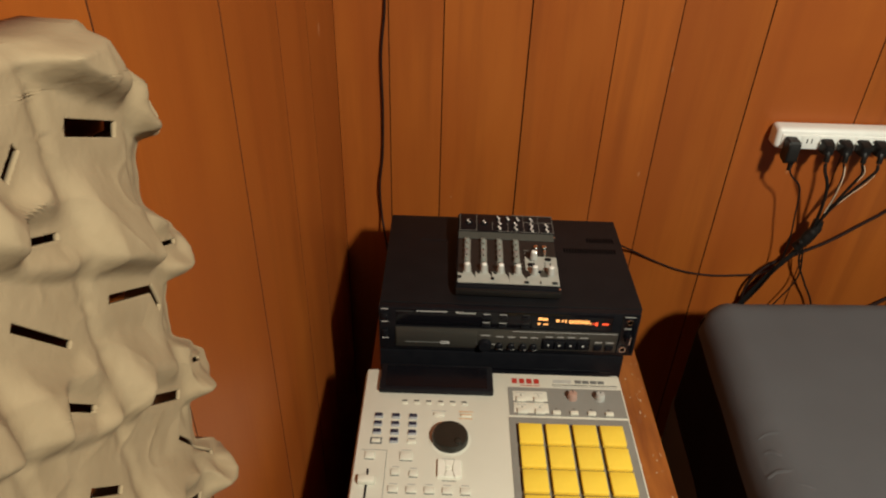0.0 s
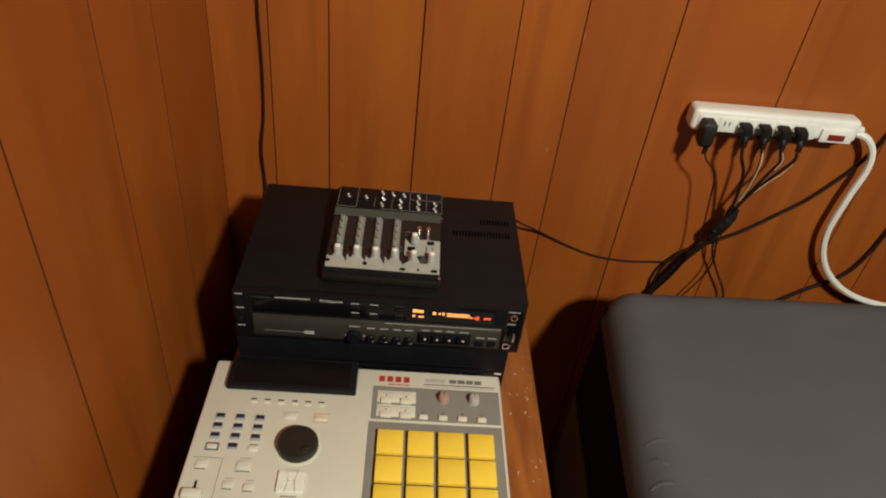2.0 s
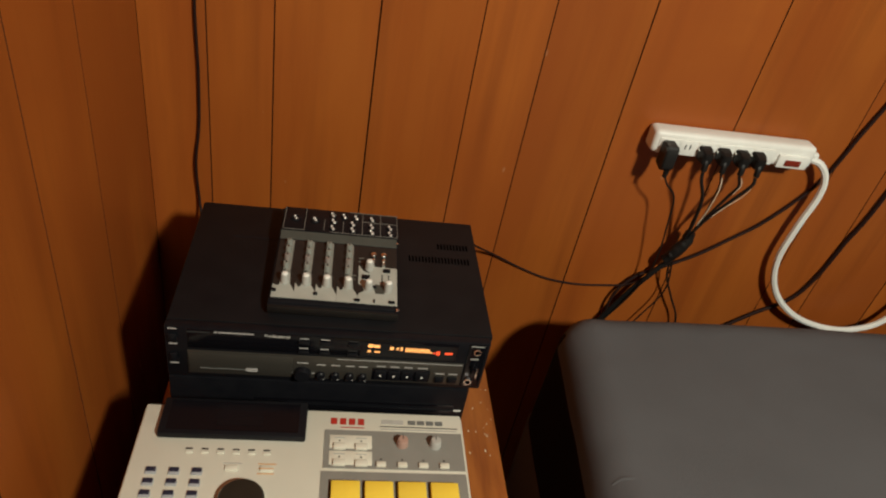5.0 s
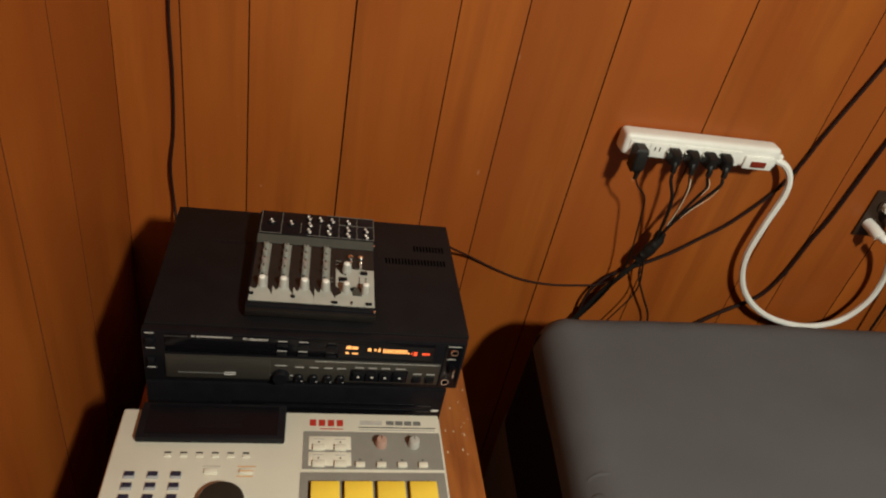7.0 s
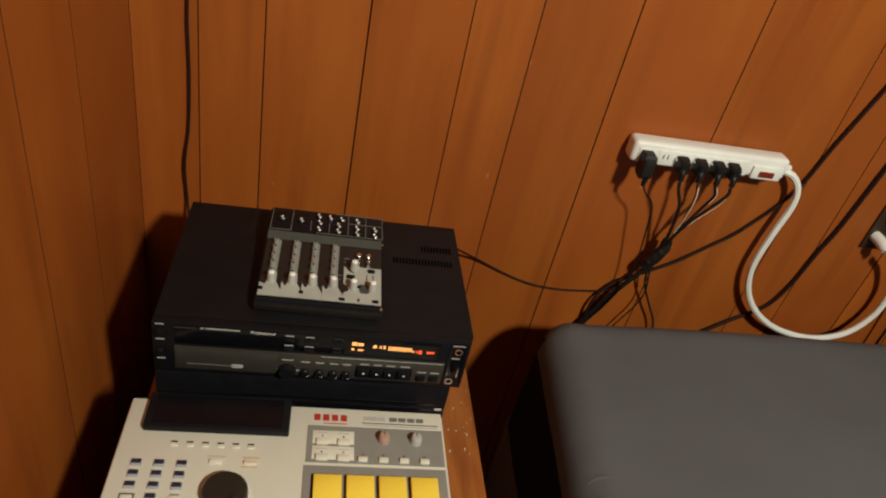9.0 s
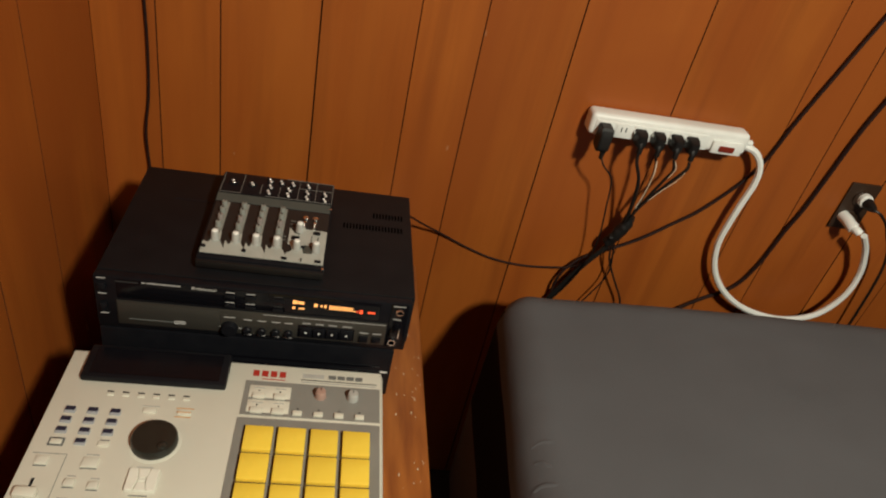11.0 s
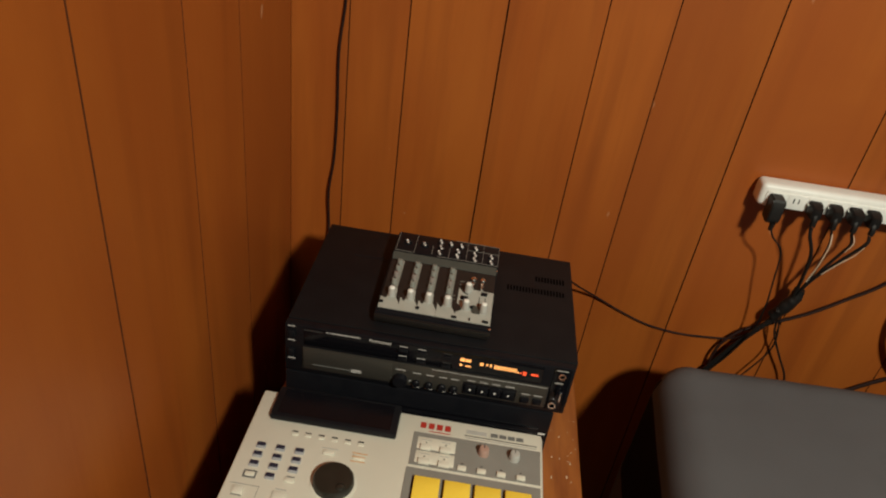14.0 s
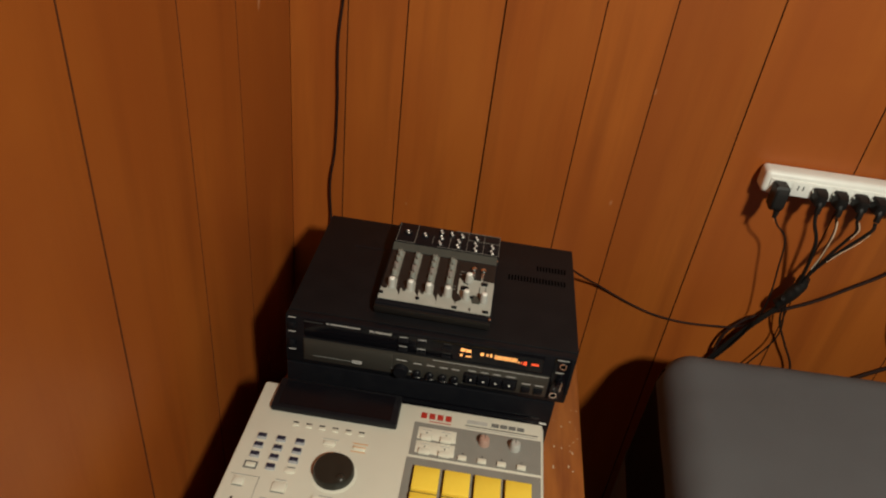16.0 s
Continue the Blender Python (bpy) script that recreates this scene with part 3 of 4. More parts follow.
for j in range(4):
    for k in range(3):
        x, y = -0.1775 + k * 0.0265, 0.081 - j * 0.0158
        white = j == 3 and k != 1
        b_ = part("number_key", box(x - 0.0065, x + 0.0065, y - 0.004, y + 0.003, H - 0.001, H + 0.0022, 0.001), BUTTON if white else KEYBLUE, drum)
        if j == 3 and k == 0:
            part("key_frame", box(x - 0.0088, x + 0.0088, y - 0.0064, y + 0.0056, H - 0.0006, H + 0.0005), MIDGREY, b_)
        part("number_band", box(x - 0.0054, x + 0.0054, y - 0.0012 if not white else y + 0.0045, y + 0.0048 if not white else y + 0.0058, H - 0.0003, H + 0.0028 if not white else H + 0.0005), BLUEKEY if not white else MIDGREY, b_)
part("dial_ring", lathe([(0.0310, -0.002), (0.0310, 0.0006), (0.0298, 0.0011), (0.0, 0.0012)], (-0.0675, 0.0405, H), seg=40), BODY, drum)
dial = part("data_dial", lathe([(0.0274, 0), (0.0270, 0.008), (0.0252, 0.0105), (0.019, 0.0113), (0, 0.0110)], (-0.0675, 0.0405, H + 0.001), seg=44), DIALGREY, drum, "black rubber data dial")
part("finger_dimple", lathe([(0.0066, -0.001), (0.0060, 0.0006), (0.0046, 0.0016), (0.0025, 0.0022), (0, 0.0024)], (-0.0555, 0.0270, H + 0.0121), seg=18), DIMPLE, dial)
for x, y, ink in ((-0.085, 0.0880, 0), (-0.043, 0.0880, 1)):
    b_ = part("flat_button", box(x - 0.008, x + 0.008, y - 0.004, y + 0.0035, H - 0.001, H + 0.0025, 0.001), BUTTON, drum)
    part("caption", box(x - 0.011, x + 0.011, y + 0.0065, y + 0.0078, H - 0.0003, H + 0.0004), KNOBGREY if not ink else ORANGEINK, b_)
    if ink:
        part("caption", box(x - 0.011, x + 0.009, y - 0.0075, y - 0.0062, H - 0.0003, H + 0.0004), ORANGEINK, b_)
        part("caption", box(x - 0.009, x + 0.0085, y - 0.0015, y - 0.0002, H + 0.0020, H + 0.0028), ORANGEINK, b_)
CX, CY = -0.068, -0.0150
cross = part("cursor_base", box(CX - 0.0178, CX + 0.0178, CY - 0.0158, CY + 0.0158, H - 0.001, H + 0.0008, 0.0006), BODY, drum)
for outline in ([(-0.0205, 0.0182), (-0.0088, 0.0182), (-0.0060, 0.0040), (-0.0060, -0.0040), (-0.0088, -0.0182), (-0.0205, -0.0182)],
                [(0.0205, 0.0182), (0.0088, 0.0182), (0.0060, 0.0040), (0.0060, -0.0040), (0.0088, -0.0182), (0.0205, -0.0182)],
                [(-0.0080, 0.0182), (0.0080, 0.0182), (0.0052, 0.0036), (-0.0052, 0.0036)],
                [(-0.0080, -0.0182), (0.0080, -0.0182), (0.0052, -0.0036), (-0.0052, -0.0036)],
                [(-0.0050, 0.0028), (0.0050, 0.0028), (0.0050, -0.0028), (-0.0050, -0.0028)]):
    b = bmesh.new()
    f_ = b.faces.new([b.verts.new((CX + 0.82 * x, CY + 0.80 * y, H + 0.0004)) for x, y in outline])
    up_ = bmesh.ops.extrude_face_region(b, geom=[f_])["geom"]
    bmesh.ops.translate(b, verts=[v for v in up_ if isinstance(v, bmesh.types.BMVert)], vec=(0, 0, 0.0042 if len(outline) > 4 else 0.0034))
    bmesh.ops.recalc_face_normals(b, faces=b.faces[:])
    bmesh.ops.bevel(b, geom=b.edges[:], offset=0.0007, segments=2, affect="EDGES")
    part("cursor_key", b, KEYWHITE, drum)
part("caption", box(CX - 0.010, CX + 0.008, CY + 0.0180, CY + 0.0193, H - 0.0003, H + 0.0004), KNOBGREY, cross)
part("caption", box(CX - 0.010, CX + 0.010, CY - 0.0200, CY - 0.0188, H - 0.0003, H + 0.0004), MIDGREY, cross)
sl_ = part("slider_slot", box(-0.1855, -0.1825, -0.088, -0.018, H - 0.0005, H + 0.0006), BLACK, drum)
part("slider_cap", box(-0.196, -0.172, -0.046, -0.034, H + 0.0005, H + 0.0095, 0.002), BUTTON, sl_)
part("slider_frame", box(-0.160, -0.1594, -0.100, 0.016, H - 0.0003, H + 0.0003), MIDGREY, plate)
part("slider_frame", box(-0.197, -0.1594, 0.016, 0.0166, H - 0.0003, H + 0.0003), MIDGREY, plate)
ROWS_OF_BUTTONS = [(-0.184, 0.006, 0.007, 0.006, 0), (-0.131, 0.006, 0.009, 0.007, 0), (-0.145, -0.022, 0.006, 0.005, 0), (-0.119, -0.024, 0.006, 0.005, 0)]
ROWS_OF_BUTTONS += [(-0.146 + k * 0.0252, -0.051, 0.007, 0.005, 0) for k in range(5)]
ROWS_OF_BUTTONS += [(-0.148 + k * 0.0252, -0.080, 0.0092, 0.0075, 1 if k < 2 else 0) for k in range(5)]
ROWS_OF_BUTTONS += [(-0.148 + k * 0.0252, -0.112, 0.0092, 0.0060, 0) for k in range(5)]
for x, y, w, h, red in ROWS_OF_BUTTONS:
    b_ = part("panel_button", box(x - w, x + w, y - h, y + h, H - 0.001, H + 0.0024, 0.0010), REDKEY if red else BODY, drum)
    part("caption", box(x - w * 0.8, x + w * 0.8, y + h + 0.0035, y + h + 0.005, H - 0.0003, H + 0.0004), KNOBGREY, b_)
    if not red:
        part("underside_line", box(x - w, x + w, y - h - 0.0016, y - h - 0.0004, H - 0.0003, H + 0.0005), MIDGREY, b_)
upper = part("grey_upper_panel", box(0.025, 0.2085, 0.092, 0.151, H - 0.0005, H + 0.0008), GREYPANEL, plate)
part("grey_pad_panel", box(0.023, 0.2085, -0.150, 0.087, H - 0.0005, H + 0.0008), GREYPANEL, plate)
for y in (0.133, 0.108):
    pl = part("key_plate", box(0.032, 0.087, y - 0.0115, y + 0.0095, H + 0.0006, H + 0.0016, 0.0004), BUTTON, upper)
    for x in (0.045, 0.073):
        b_ = part("assign_key", box(x - 0.008, x + 0.008, y - 0.014, y - 0.005, H + 0.0006, H + 0.0050, 0.0012), BUTTON, drum)
        part("lamp", box(x - 0.0008, x + 0.0008, y - 0.001, y + 0.001, H + 0.0014, H + 0.0022), BLACK, b_)
        part("caption", box(x - 0.007, x + 0.007, y + 0.0040, y + 0.0052, H + 0.0014, H + 0.0021), KNOBGREY, b_)
for x, m_ in ((0.127, PINKKNOB), (0.171, KNOBGREY)):
    kn_ = part("volume_knob", lathe([(0.0082, 0), (0.0078, 0.003), (0.0070, 0.0105), (0.0062, 0.0115), (0, 0.0117)], (x, 0.131, H + 0.0005), seg=22), m_, drum)
    part("cap", lathe([(0.0055, 0), (0.0052, 0.0008), (0, 0.0010)], (x, 0.131, H + 0.0118), seg=20), KNOBGREY if m_ is KNOBGREY else PINKKNOB, kn_)
    part("pointer", box(x - 0.0005, x + 0.0005, 0.131, 0.137, H + 0.0122, H + 0.0132), BLACK, kn_)
for k in range(4):
    x = 0.0985 + k * 0.0275
    b_ = part("bank_key", box(x - 0.0062, x + 0.0062, 0.0945, 0.1015, H, H + 0.0042, 0.001), BUTTON, drum)
    part("lamp", box(x - 0.0008, x + 0.0008, 0.1055, 0.1075, H + 0.0006, H + 0.0014), BLACK, b_)
PW, PITCH_X, PITCH_Y = 0.0176, 0.0412, 0.0425
pad_mesh = mesh_of("pad", box(-PW, PW, -0.0186, 0.0186, 0, 0.0076, 0.0012, 2), YELLOW)
# dark brown seats, set left and back, paint the shade beside the pads
gap_mesh = mesh_of("pad_shade_seat", box(-PW - 0.0016, PW + 0.0012, -0.0200, 0.0200, 0, 0.0009), PADSHADE)
for j in range(4):
    for k in range(4):
        ob = new("pad", pad_mesh)
        ob.parent = drum
        ob.location = (0.0538 + k * PITCH_X, 0.0510 - j * PITCH_Y, H + 0.0006)
        st = new("pad_shade_seat", gap_mesh)
        st.parent = ob
        st.location = (-0.001, 0.0006, 0)
# red maker's mark as four plain blocks, and grey printed rules
for x in (0.0325, 0.0445, 0.0565, 0.0685):
    part("logo_block", bar(x, x + 0.0085, 0.1605, 0.1710, H - 0.0001), RED, plate, "plain red printed block")
part("logo_rule", bar(0.046, 0.077, 0.1552, 0.1564, H - 0.0001), RED, plate)
for x0, x1, y0, y1, m_ in ((0.098, 0.204, 0.1588, 0.1600, DARKGREY), (0.099, 0.203, 0.1545, 0.1560, KNOBGREY), (0.100, 0.130, 0.1635, 0.1705, KNOBGREY)):
    part("printed_rule", bar(x0, x1, y0, y1, H - 0.0001), m_, plate)
for k in range(4):
    part("model_mark", bar(0.136 + k * 0.0125, 0.1465 + k * 0.0125, 0.1640, 0.1708, H - 0.0001), MIDGREY, plate)
for fx in (-0.18, 0.18):
    for fy in (-0.16, 0.15):
        part("foot", lathe([(0.011, 0.0), (0.012, 0.013)], (fx, fy, 0)), RUBBER, drum)

# ---- bed with a grey sheet ----
seat = thing("bed", (1.385, 0.42, 0), "bed with a thick mattress under a smooth grey sheet", "bed")


def padded_z(x, y, d, hx, hy, z1, r, crown, seed):
    z = z1 - r * (1 - math.sqrt(1 - d * d)) + crown * (1 - (x / hx) ** 2) * (1 - (y / hy) ** 2)
    return z + 0.004 * noise.noise(Vector((x * 5, y * 5, seed))) + 0.0012 * noise.noise(Vector((x * 19, y * 19, seed)))


def cushion(hx, hy, z0, z1, rx, ry, crown, n_, seed):
    """A padded block with rounded rims, a crowned top and a slightly uneven surface."""
    b = bmesh.new()
    rows = []
    for j in range(n_ + 1):
        row = []
        for i in range(n_ + 1):
            u, v = 2 * i / n_ - 1, 2 * j / n_ - 1
            u, v = math.copysign(abs(u) ** 0.6, u), math.copysign(abs(v) ** 0.6, v)
            x, y = u * hx, v * hy
            dx, dy = max(0, abs(x) - (hx - rx)) / rx, max(0, abs(y) - (hy - ry)) / ry
            d = math.hypot(dx, dy)
            if d > 1:
                x = math.copysign((hx - rx) + (abs(x) - (hx - rx)) / d, x) if dx else x
                y = math.copysign((hy - ry) + (abs(y) - (hy - ry)) / d, y) if dy else y
                d = 1
            z = padded_z(x, y, d, hx, hy, z1, min(rx, ry), crown, seed)
            row.append(b.verts.new((x, y, z)))
        rows.append(row)
    for j in range(n_):
        for i in range(n_):
            b.faces.new((rows[j][i], rows[j][i + 1], rows[j + 1][i + 1], rows[j + 1][i]))
    edge = [rows[0][i] for i in range(n_ + 1)] + [rows[j][n_] for j in range(1, n_ + 1)] + [rows[n_][i] for i in range(n_ - 1, -1, -1)] + [rows[j][0] for j in range(n_ - 1, 0, -1)]
    low = [b.verts.new((v.co.x, v.co.y, z0)) for v in edge]
    for i in range(len(edge)):
        k = (i + 1) % len(edge)
        b.faces.new((edge[k], edge[i], low[i], low[k]))
    b.faces.new(low[::-1])
    bmesh.ops.remove_doubles(b, verts=b.verts[:], dist=0.0002)
    bmesh.ops.recalc_face_normals(b, faces=b.faces[:])
    return b


BED_R = 0.070
CREASES = [(-0.822, 0.533, -0.780, 0.543, 0.008, 0.0012), (-0.820, 0.503, -0.796, 0.492, 0.008, 0.0010), (-0.826, 0.457, -0.786, 0.464, 0.008, 0.0014), (-0.780, 0.473, -0.715, 0.462, 0.010, 0.0010),
           (-0.806, 0.432, -0.755, 0.420, 0.009, 0.0013), (-0.796, 0.385, -0.730, 0.372, 0.010, 0.0012), (-0.750, 0.330, -0.640, 0.322, 0.012, 0.0010)]


def skewed(b):
    """The sheet is pulled askew: the long side runs out of true, the head end bows."""
    for v in b.verts:
        x, y = v.co.x, v.co.y
        v.co.x += 0.075 * (y - 0.45) * max(0.0, -x / 0.85) ** 2
        v.co.y -= 0.020 * (abs(x + 0.15)) ** 1.5 * max(0.0, y / 0.92)
        v.co.x += 0.006 * noise.noise(Vector((0.3, y * 6, v.co.z * 3)))
        v.co.y += 0.004 * noise.noise(Vector((x * 7, 0.8, v.co.z * 3)))
    return b


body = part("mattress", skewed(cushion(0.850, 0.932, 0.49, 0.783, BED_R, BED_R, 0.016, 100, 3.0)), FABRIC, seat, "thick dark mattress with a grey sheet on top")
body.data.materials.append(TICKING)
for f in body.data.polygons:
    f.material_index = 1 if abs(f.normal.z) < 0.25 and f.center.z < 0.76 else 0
part("box_spring", skewed(box(-0.842, 0.83, -0.88, 0.922, 0.17, 0.487, 0.02, 3)), FABRIC, seat, "box spring in grey cloth")
for (xa, ya, xb, yb, r, up) in CREASES:
    pts = []
    for k in range(9):
        x, y = xa + (xb - xa) * k / 8 , ya + (yb - ya) * k / 8 + 0.003 * math.sin(k * 0.8)
        d = max(0.0, (abs(x) - 0.850 + BED_R) / BED_R)
        pts.append((x, y, padded_z(x, y, min(1.0, d), 0.850, 0.932, 0.783, BED_R, 0.016, 3.0) - r + (0.6 * up + 0.0016) * math.sin(math.pi * k / 8) - 0.0018))
    part("crease", skewed(tube(pts, r, 14, 3)), FABRIC, body, "pulled fold in the fabric")
for fx in (-0.78, 0.78):
    for fy in (-0.78, 0.78):
        part("leg", box(fx - 0.03, fx + 0.03, fy - 0.03, fy + 0.03, 0, 0.175, 0.004), CABWOOD, seat)

# ---- power strip and its plugs ----
SZ = 1.104
strip = thing("power_strip", (0.845, WALL_Y, SZ), "white six-outlet power strip mounted on the panelling", "power strip")
SX0, SX1 = -0.173, 0.146
part("housing", box(SX0, SX1, -0.040, -0.001, -0.024, 0.020, 0.009, 4), STRIP, strip)
facebar = part("outlet_face", box(SX0 + 0.010, SX1 - 0.083, -0.0425, -0.0395, -0.0215, 0.0085, 0.0012), STRIP, strip)
for k in range(6):
    x = SX0 + 0.029 + k * 0.0355
    o = part("outlet_rim", box(x - 0.0150, x + 0.0150, -0.0438, -0.0420, -0.0205, 0.0075, 0.0008), STRIP, facebar)
    for dx in (-0.0045, 0.0045):
        part("slot", box(x + dx - 0.0010, x + dx + 0.0010, -0.0441, -0.0436, -0.0080, 0.0010), GLOSS, o)
part("switch_hood", box(SX1 - 0.074, SX1 - 0.012, -0.046, -0.0395, -0.0235, 0.002, 0.002), STRIP, strip)
part("rocker_switch", box(SX1 - 0.060, SX1 - 0.029, -0.0490, -0.0455, -0.0180, -0.0060, 0.0015), SWITCH, strip, "dark red rocker switch")
part("cord_collar", lathe([(0.0075, 0), (0.0065, 0.018), (0.005, 0.020)], (SX1 - 0.002, -0.020, -0.004), "x", 14), STRIP, strip)

BUNDLE = Vector((0.811, 1.424, 0.880))


def tapered_block(w0, w1, z0, z1, y0, y1, slope):
    """A plug body that narrows away from the wall and droops."""
    b = bmesh.new()
    rows = []
    for y, w, drop, k in ((y0, w0, 0.0, 1.0), ((y0 + y1) / 2, w0, 0.25 * slope, 1.0), (y1, w1, slope, 0.8)):
        m_, h_ = (z0 + z1) / 2 - drop, (z1 - z0) / 2 * k
        rows.append([b.verts.new(p) for p in ((-w, y, m_ - h_), (w, y, m_ - h_), (w, y, m_ + h_), (-w, y, m_ + h_))])
    for p, q in zip(rows, rows[1:]):
        for i in range(4):
            b.faces.new((p[i], p[(i + 1) % 4], q[(i + 1) % 4], q[i]))
    b.faces.new(rows[0][::-1])
    b.faces.new(rows[-1])
    bmesh.ops.recalc_face_normals(b, faces=b.faces[:])
    bmesh.ops.bevel(b, geom=b.edges[:], offset=0.0018, segments=2, affect="EDGES")
    return b


def plug_on(x, kind, cord, cat_label, thin):
    p = thing("plug", (x, WALL_Y - 0.0425, SZ - 0.007), cat_label, "plug", "plugs in the power strip")
    base = p.location
    if kind == "block":
        part("adapter_body", wedge(-0.0125, 0.0105, [(0.0, 0.013), (-0.026, 0.012), (-0.030, 0.006), (-0.031, -0.028), (-0.024, -0.036), (0.0, -0.032)], 0.002), RUBBER, p)
        part("strain_relief", lathe([(0.0040, -0.014), (0.0046, -0.006), (0.0052, 0.0)], (0.002, -0.026, -0.034), seg=12), RUBBER, p)
    else:
        part("plug_body", tapered_block(0.0112, 0.0085, -0.0145, 0.0105, 0.0, -0.026, 0.004), RUBBER, p)
        part("strain_relief", tube([(0, -0.020, -0.006), (0, -0.025, -0.016), (0.0, -0.026, -0.028)], 0.0054, 8, 6), RUBBER, p)
        # chrome sliver added on the plug's side as its white glint
        part("glint_sliver", box(-0.0128, -0.0110, -0.010, -0.0006, 0.0020, 0.0050, 0.0003), CHROME, p)
    part("cord", tube([Vector(q) - base for q in cord], thin, 8, 8), RUBBER, p)
    return p


TAIL = [(0.801, 1.430, 0.835), (0.763, 1.435, 0.765), (0.738, 1.440, 0.707), (0.716, 1.442, 0.656), (0.675, 1.442, 0.560)]
SHOWN = "black mains plug with its cord hanging into the bundle"
plug_on(0.699, "block", [(0.701, 1.392, SZ - 0.050), (0.712, 1.392, 1.035), (0.739, 1.396, 1.005), (0.753, 1.403, 0.939), (0.766, 1.412, 0.863), (0.767, 1.422, 0.796), (0.749, 1.431, 0.724), (0.720, 1.440, 0.650), (0.68, 1.44, 0.56)], "black block adapter plugged into the power strip", 0.0017)
LEADS = [(0.769, 0.0034, 0.000, [(0.769, 1.391, SZ - 0.038), (0.772, 1.388, 1.050), (0.789, 1.390, 1.015), (0.800, 1.400, 0.966), (0.807, 1.412, 0.921), (0.809, 1.425, 0.876)]),
         (0.805, 0.0024, 0.004, [(0.805, 1.391, SZ - 0.038), (0.812, 1.390, 1.040), (0.815, 1.398, 0.975), (0.814, 1.412, 0.917), (0.811, 1.424, 0.876)]),
         (0.841, 0.0028, -0.004, [(0.841, 1.391, SZ - 0.038), (0.848, 1.390, 1.045), (0.843, 1.397, 1.020), (0.830, 1.405, 0.975), (0.816, 1.415, 0.916), (0.808, 1.427, 0.874)]),
         (0.873, 0.0032, 0.006, [(0.873, 1.391, SZ - 0.038), (0.872, 1.389, 1.050), (0.850, 1.396, 1.008), (0.824, 1.405, 0.955), (0.815, 1.416, 0.911), (0.812, 1.428, 0.874)])]
for x, thin, o, lead in LEADS:
    plug_on(x, "slim", lead + [(a + o, b, c + o * 0.5) for a, b, c in TAIL], SHOWN, thin)
for pts, r, words in ((((0.807, 1.386, 1.062), (0.811, 1.385, 1.035), (0.813, 1.394, 0.985), (0.812, 1.404, 0.945)), 0.0014, "thin pale see-through cord shining beside the black cords"),
                      (((0.843, 1.386, 1.066), (0.849, 1.385, 1.050), (0.845, 1.390, 1.028)), 0.0010, "short length of pale cord shining below its plug"),
                      (((0.870, 1.384, 1.046), (0.862, 1.388, 1.024), (0.845, 1.393, 0.998), (0.830, 1.400, 0.968)), 0.0009, "thin pale cord lying along a black cord")):
    pale = thing("pale_cord", pts[0], words, "cable", "pale cords of the bundle")
    part("cord", tube([Vector(q) - Vector(pts[0]) for q in pts], r, 6, 8), COPPER, pale)
tie = thing("cable_knot", tuple(BUNDLE), "black tape binding the power cords into a bundle", "cable tie")
wrap = tube([(0.008, -0.001, 0.034), (0.006, -0.003, 0.016), (0.001, -0.004, 0.004), (-0.006, -0.002, -0.018), (-0.016, 0.004, -0.040)], 0.0105, 12, 6)
for v in wrap.verts:
    k_ = max(0.0, 1 - abs(v.co.z + 0.004) / 0.040)
    v.co.x += 0.35 * (v.co.x - 0.10 * v.co.z) * k_ + 0.002 * noise.noise(v.co * 90)
    v.co.y += 0.002 * noise.noise(v.co * 110)
part("wrap", wrap, RUBBER, tie)
part("loose_end", tapered_block(0.004, 0.002, -0.004, 0.004, 0.0, -0.012, 0.004), RUBBER, tie).location = (-0.018, -0.002, -0.016)
for k, (pts, r) in enumerate(((((0.812, 1.430, 0.850), (0.814, 1.430, 0.830), (0.827, 1.433, 0.776), (0.825, 1.437, 0.733), (0.802, 1.440, 0.675), (0.77, 1.440, 0.61)), 0.0018),
                              (((0.808, 1.430, 0.850), (0.809, 1.430, 0.831), (0.819, 1.433, 0.791), (0.851, 1.437, 0.735), (0.886, 1.440, 0.675), (0.90, 1.440, 0.60)), 0.0022))):
    lo = thing("loose_cord", pts[0], "thin black cord hanging from the bundle behind the bed", "cable", "cords below the knot")
    part("cord", tube([Vector(q) - Vector(pts[0]) for q in pts], r, 6, 8), RUBBER, lo)


def cable(name, pts, r, material, label, flat=1.0):
    c = thing(name, pts[0], label, "cable")
    part("cord", tube([Vector(q) - Vector(pts[0]) for q in pts], r, 8, 8, flat=flat), material, c)
    return c


cable("power_cable", [(0.992, 1.440, 1.094), (1.020, 1.434, 1.086), (1.041, 1.430, 1.06), (1.047, 1.428, 1.02), (1.039, 1.428, 0.95), (1.038, 1.43, 0.865), (1.063, 1.43, 0.795), (1.112, 1.428, 0.740), (1.182, 1.425, 0.702), (1.270, 1.42, 0.689), (1.346, 1.418, 0.712), (1.386, 1.418, 0.772), (1.390, 1.42, 0.840), (1.362, 1.415, 0.905), (1.325, 1.402, 0.948)], 0.0068, STRIP, "thick white power cord looping down to the wall outlet")
cable("slack_cord", [(0.36, 1.34, 0.90), (0.375, 1.40, 0.865), (0.405, 1.425, 0.835), (0.450, 1.450, 0.80), (0.515, 1.4565, 0.766), (0.575, 1.4565, 0.745), (0.640, 1.4565, 0.736), (0.700, 1.452, 0.742), (0.748, 1.444, 0.756), (0.780, 1.434, 0.792)], 0.0021, BROWNCORD, "thin dark cord sagging from the recorder to the cord bundle")
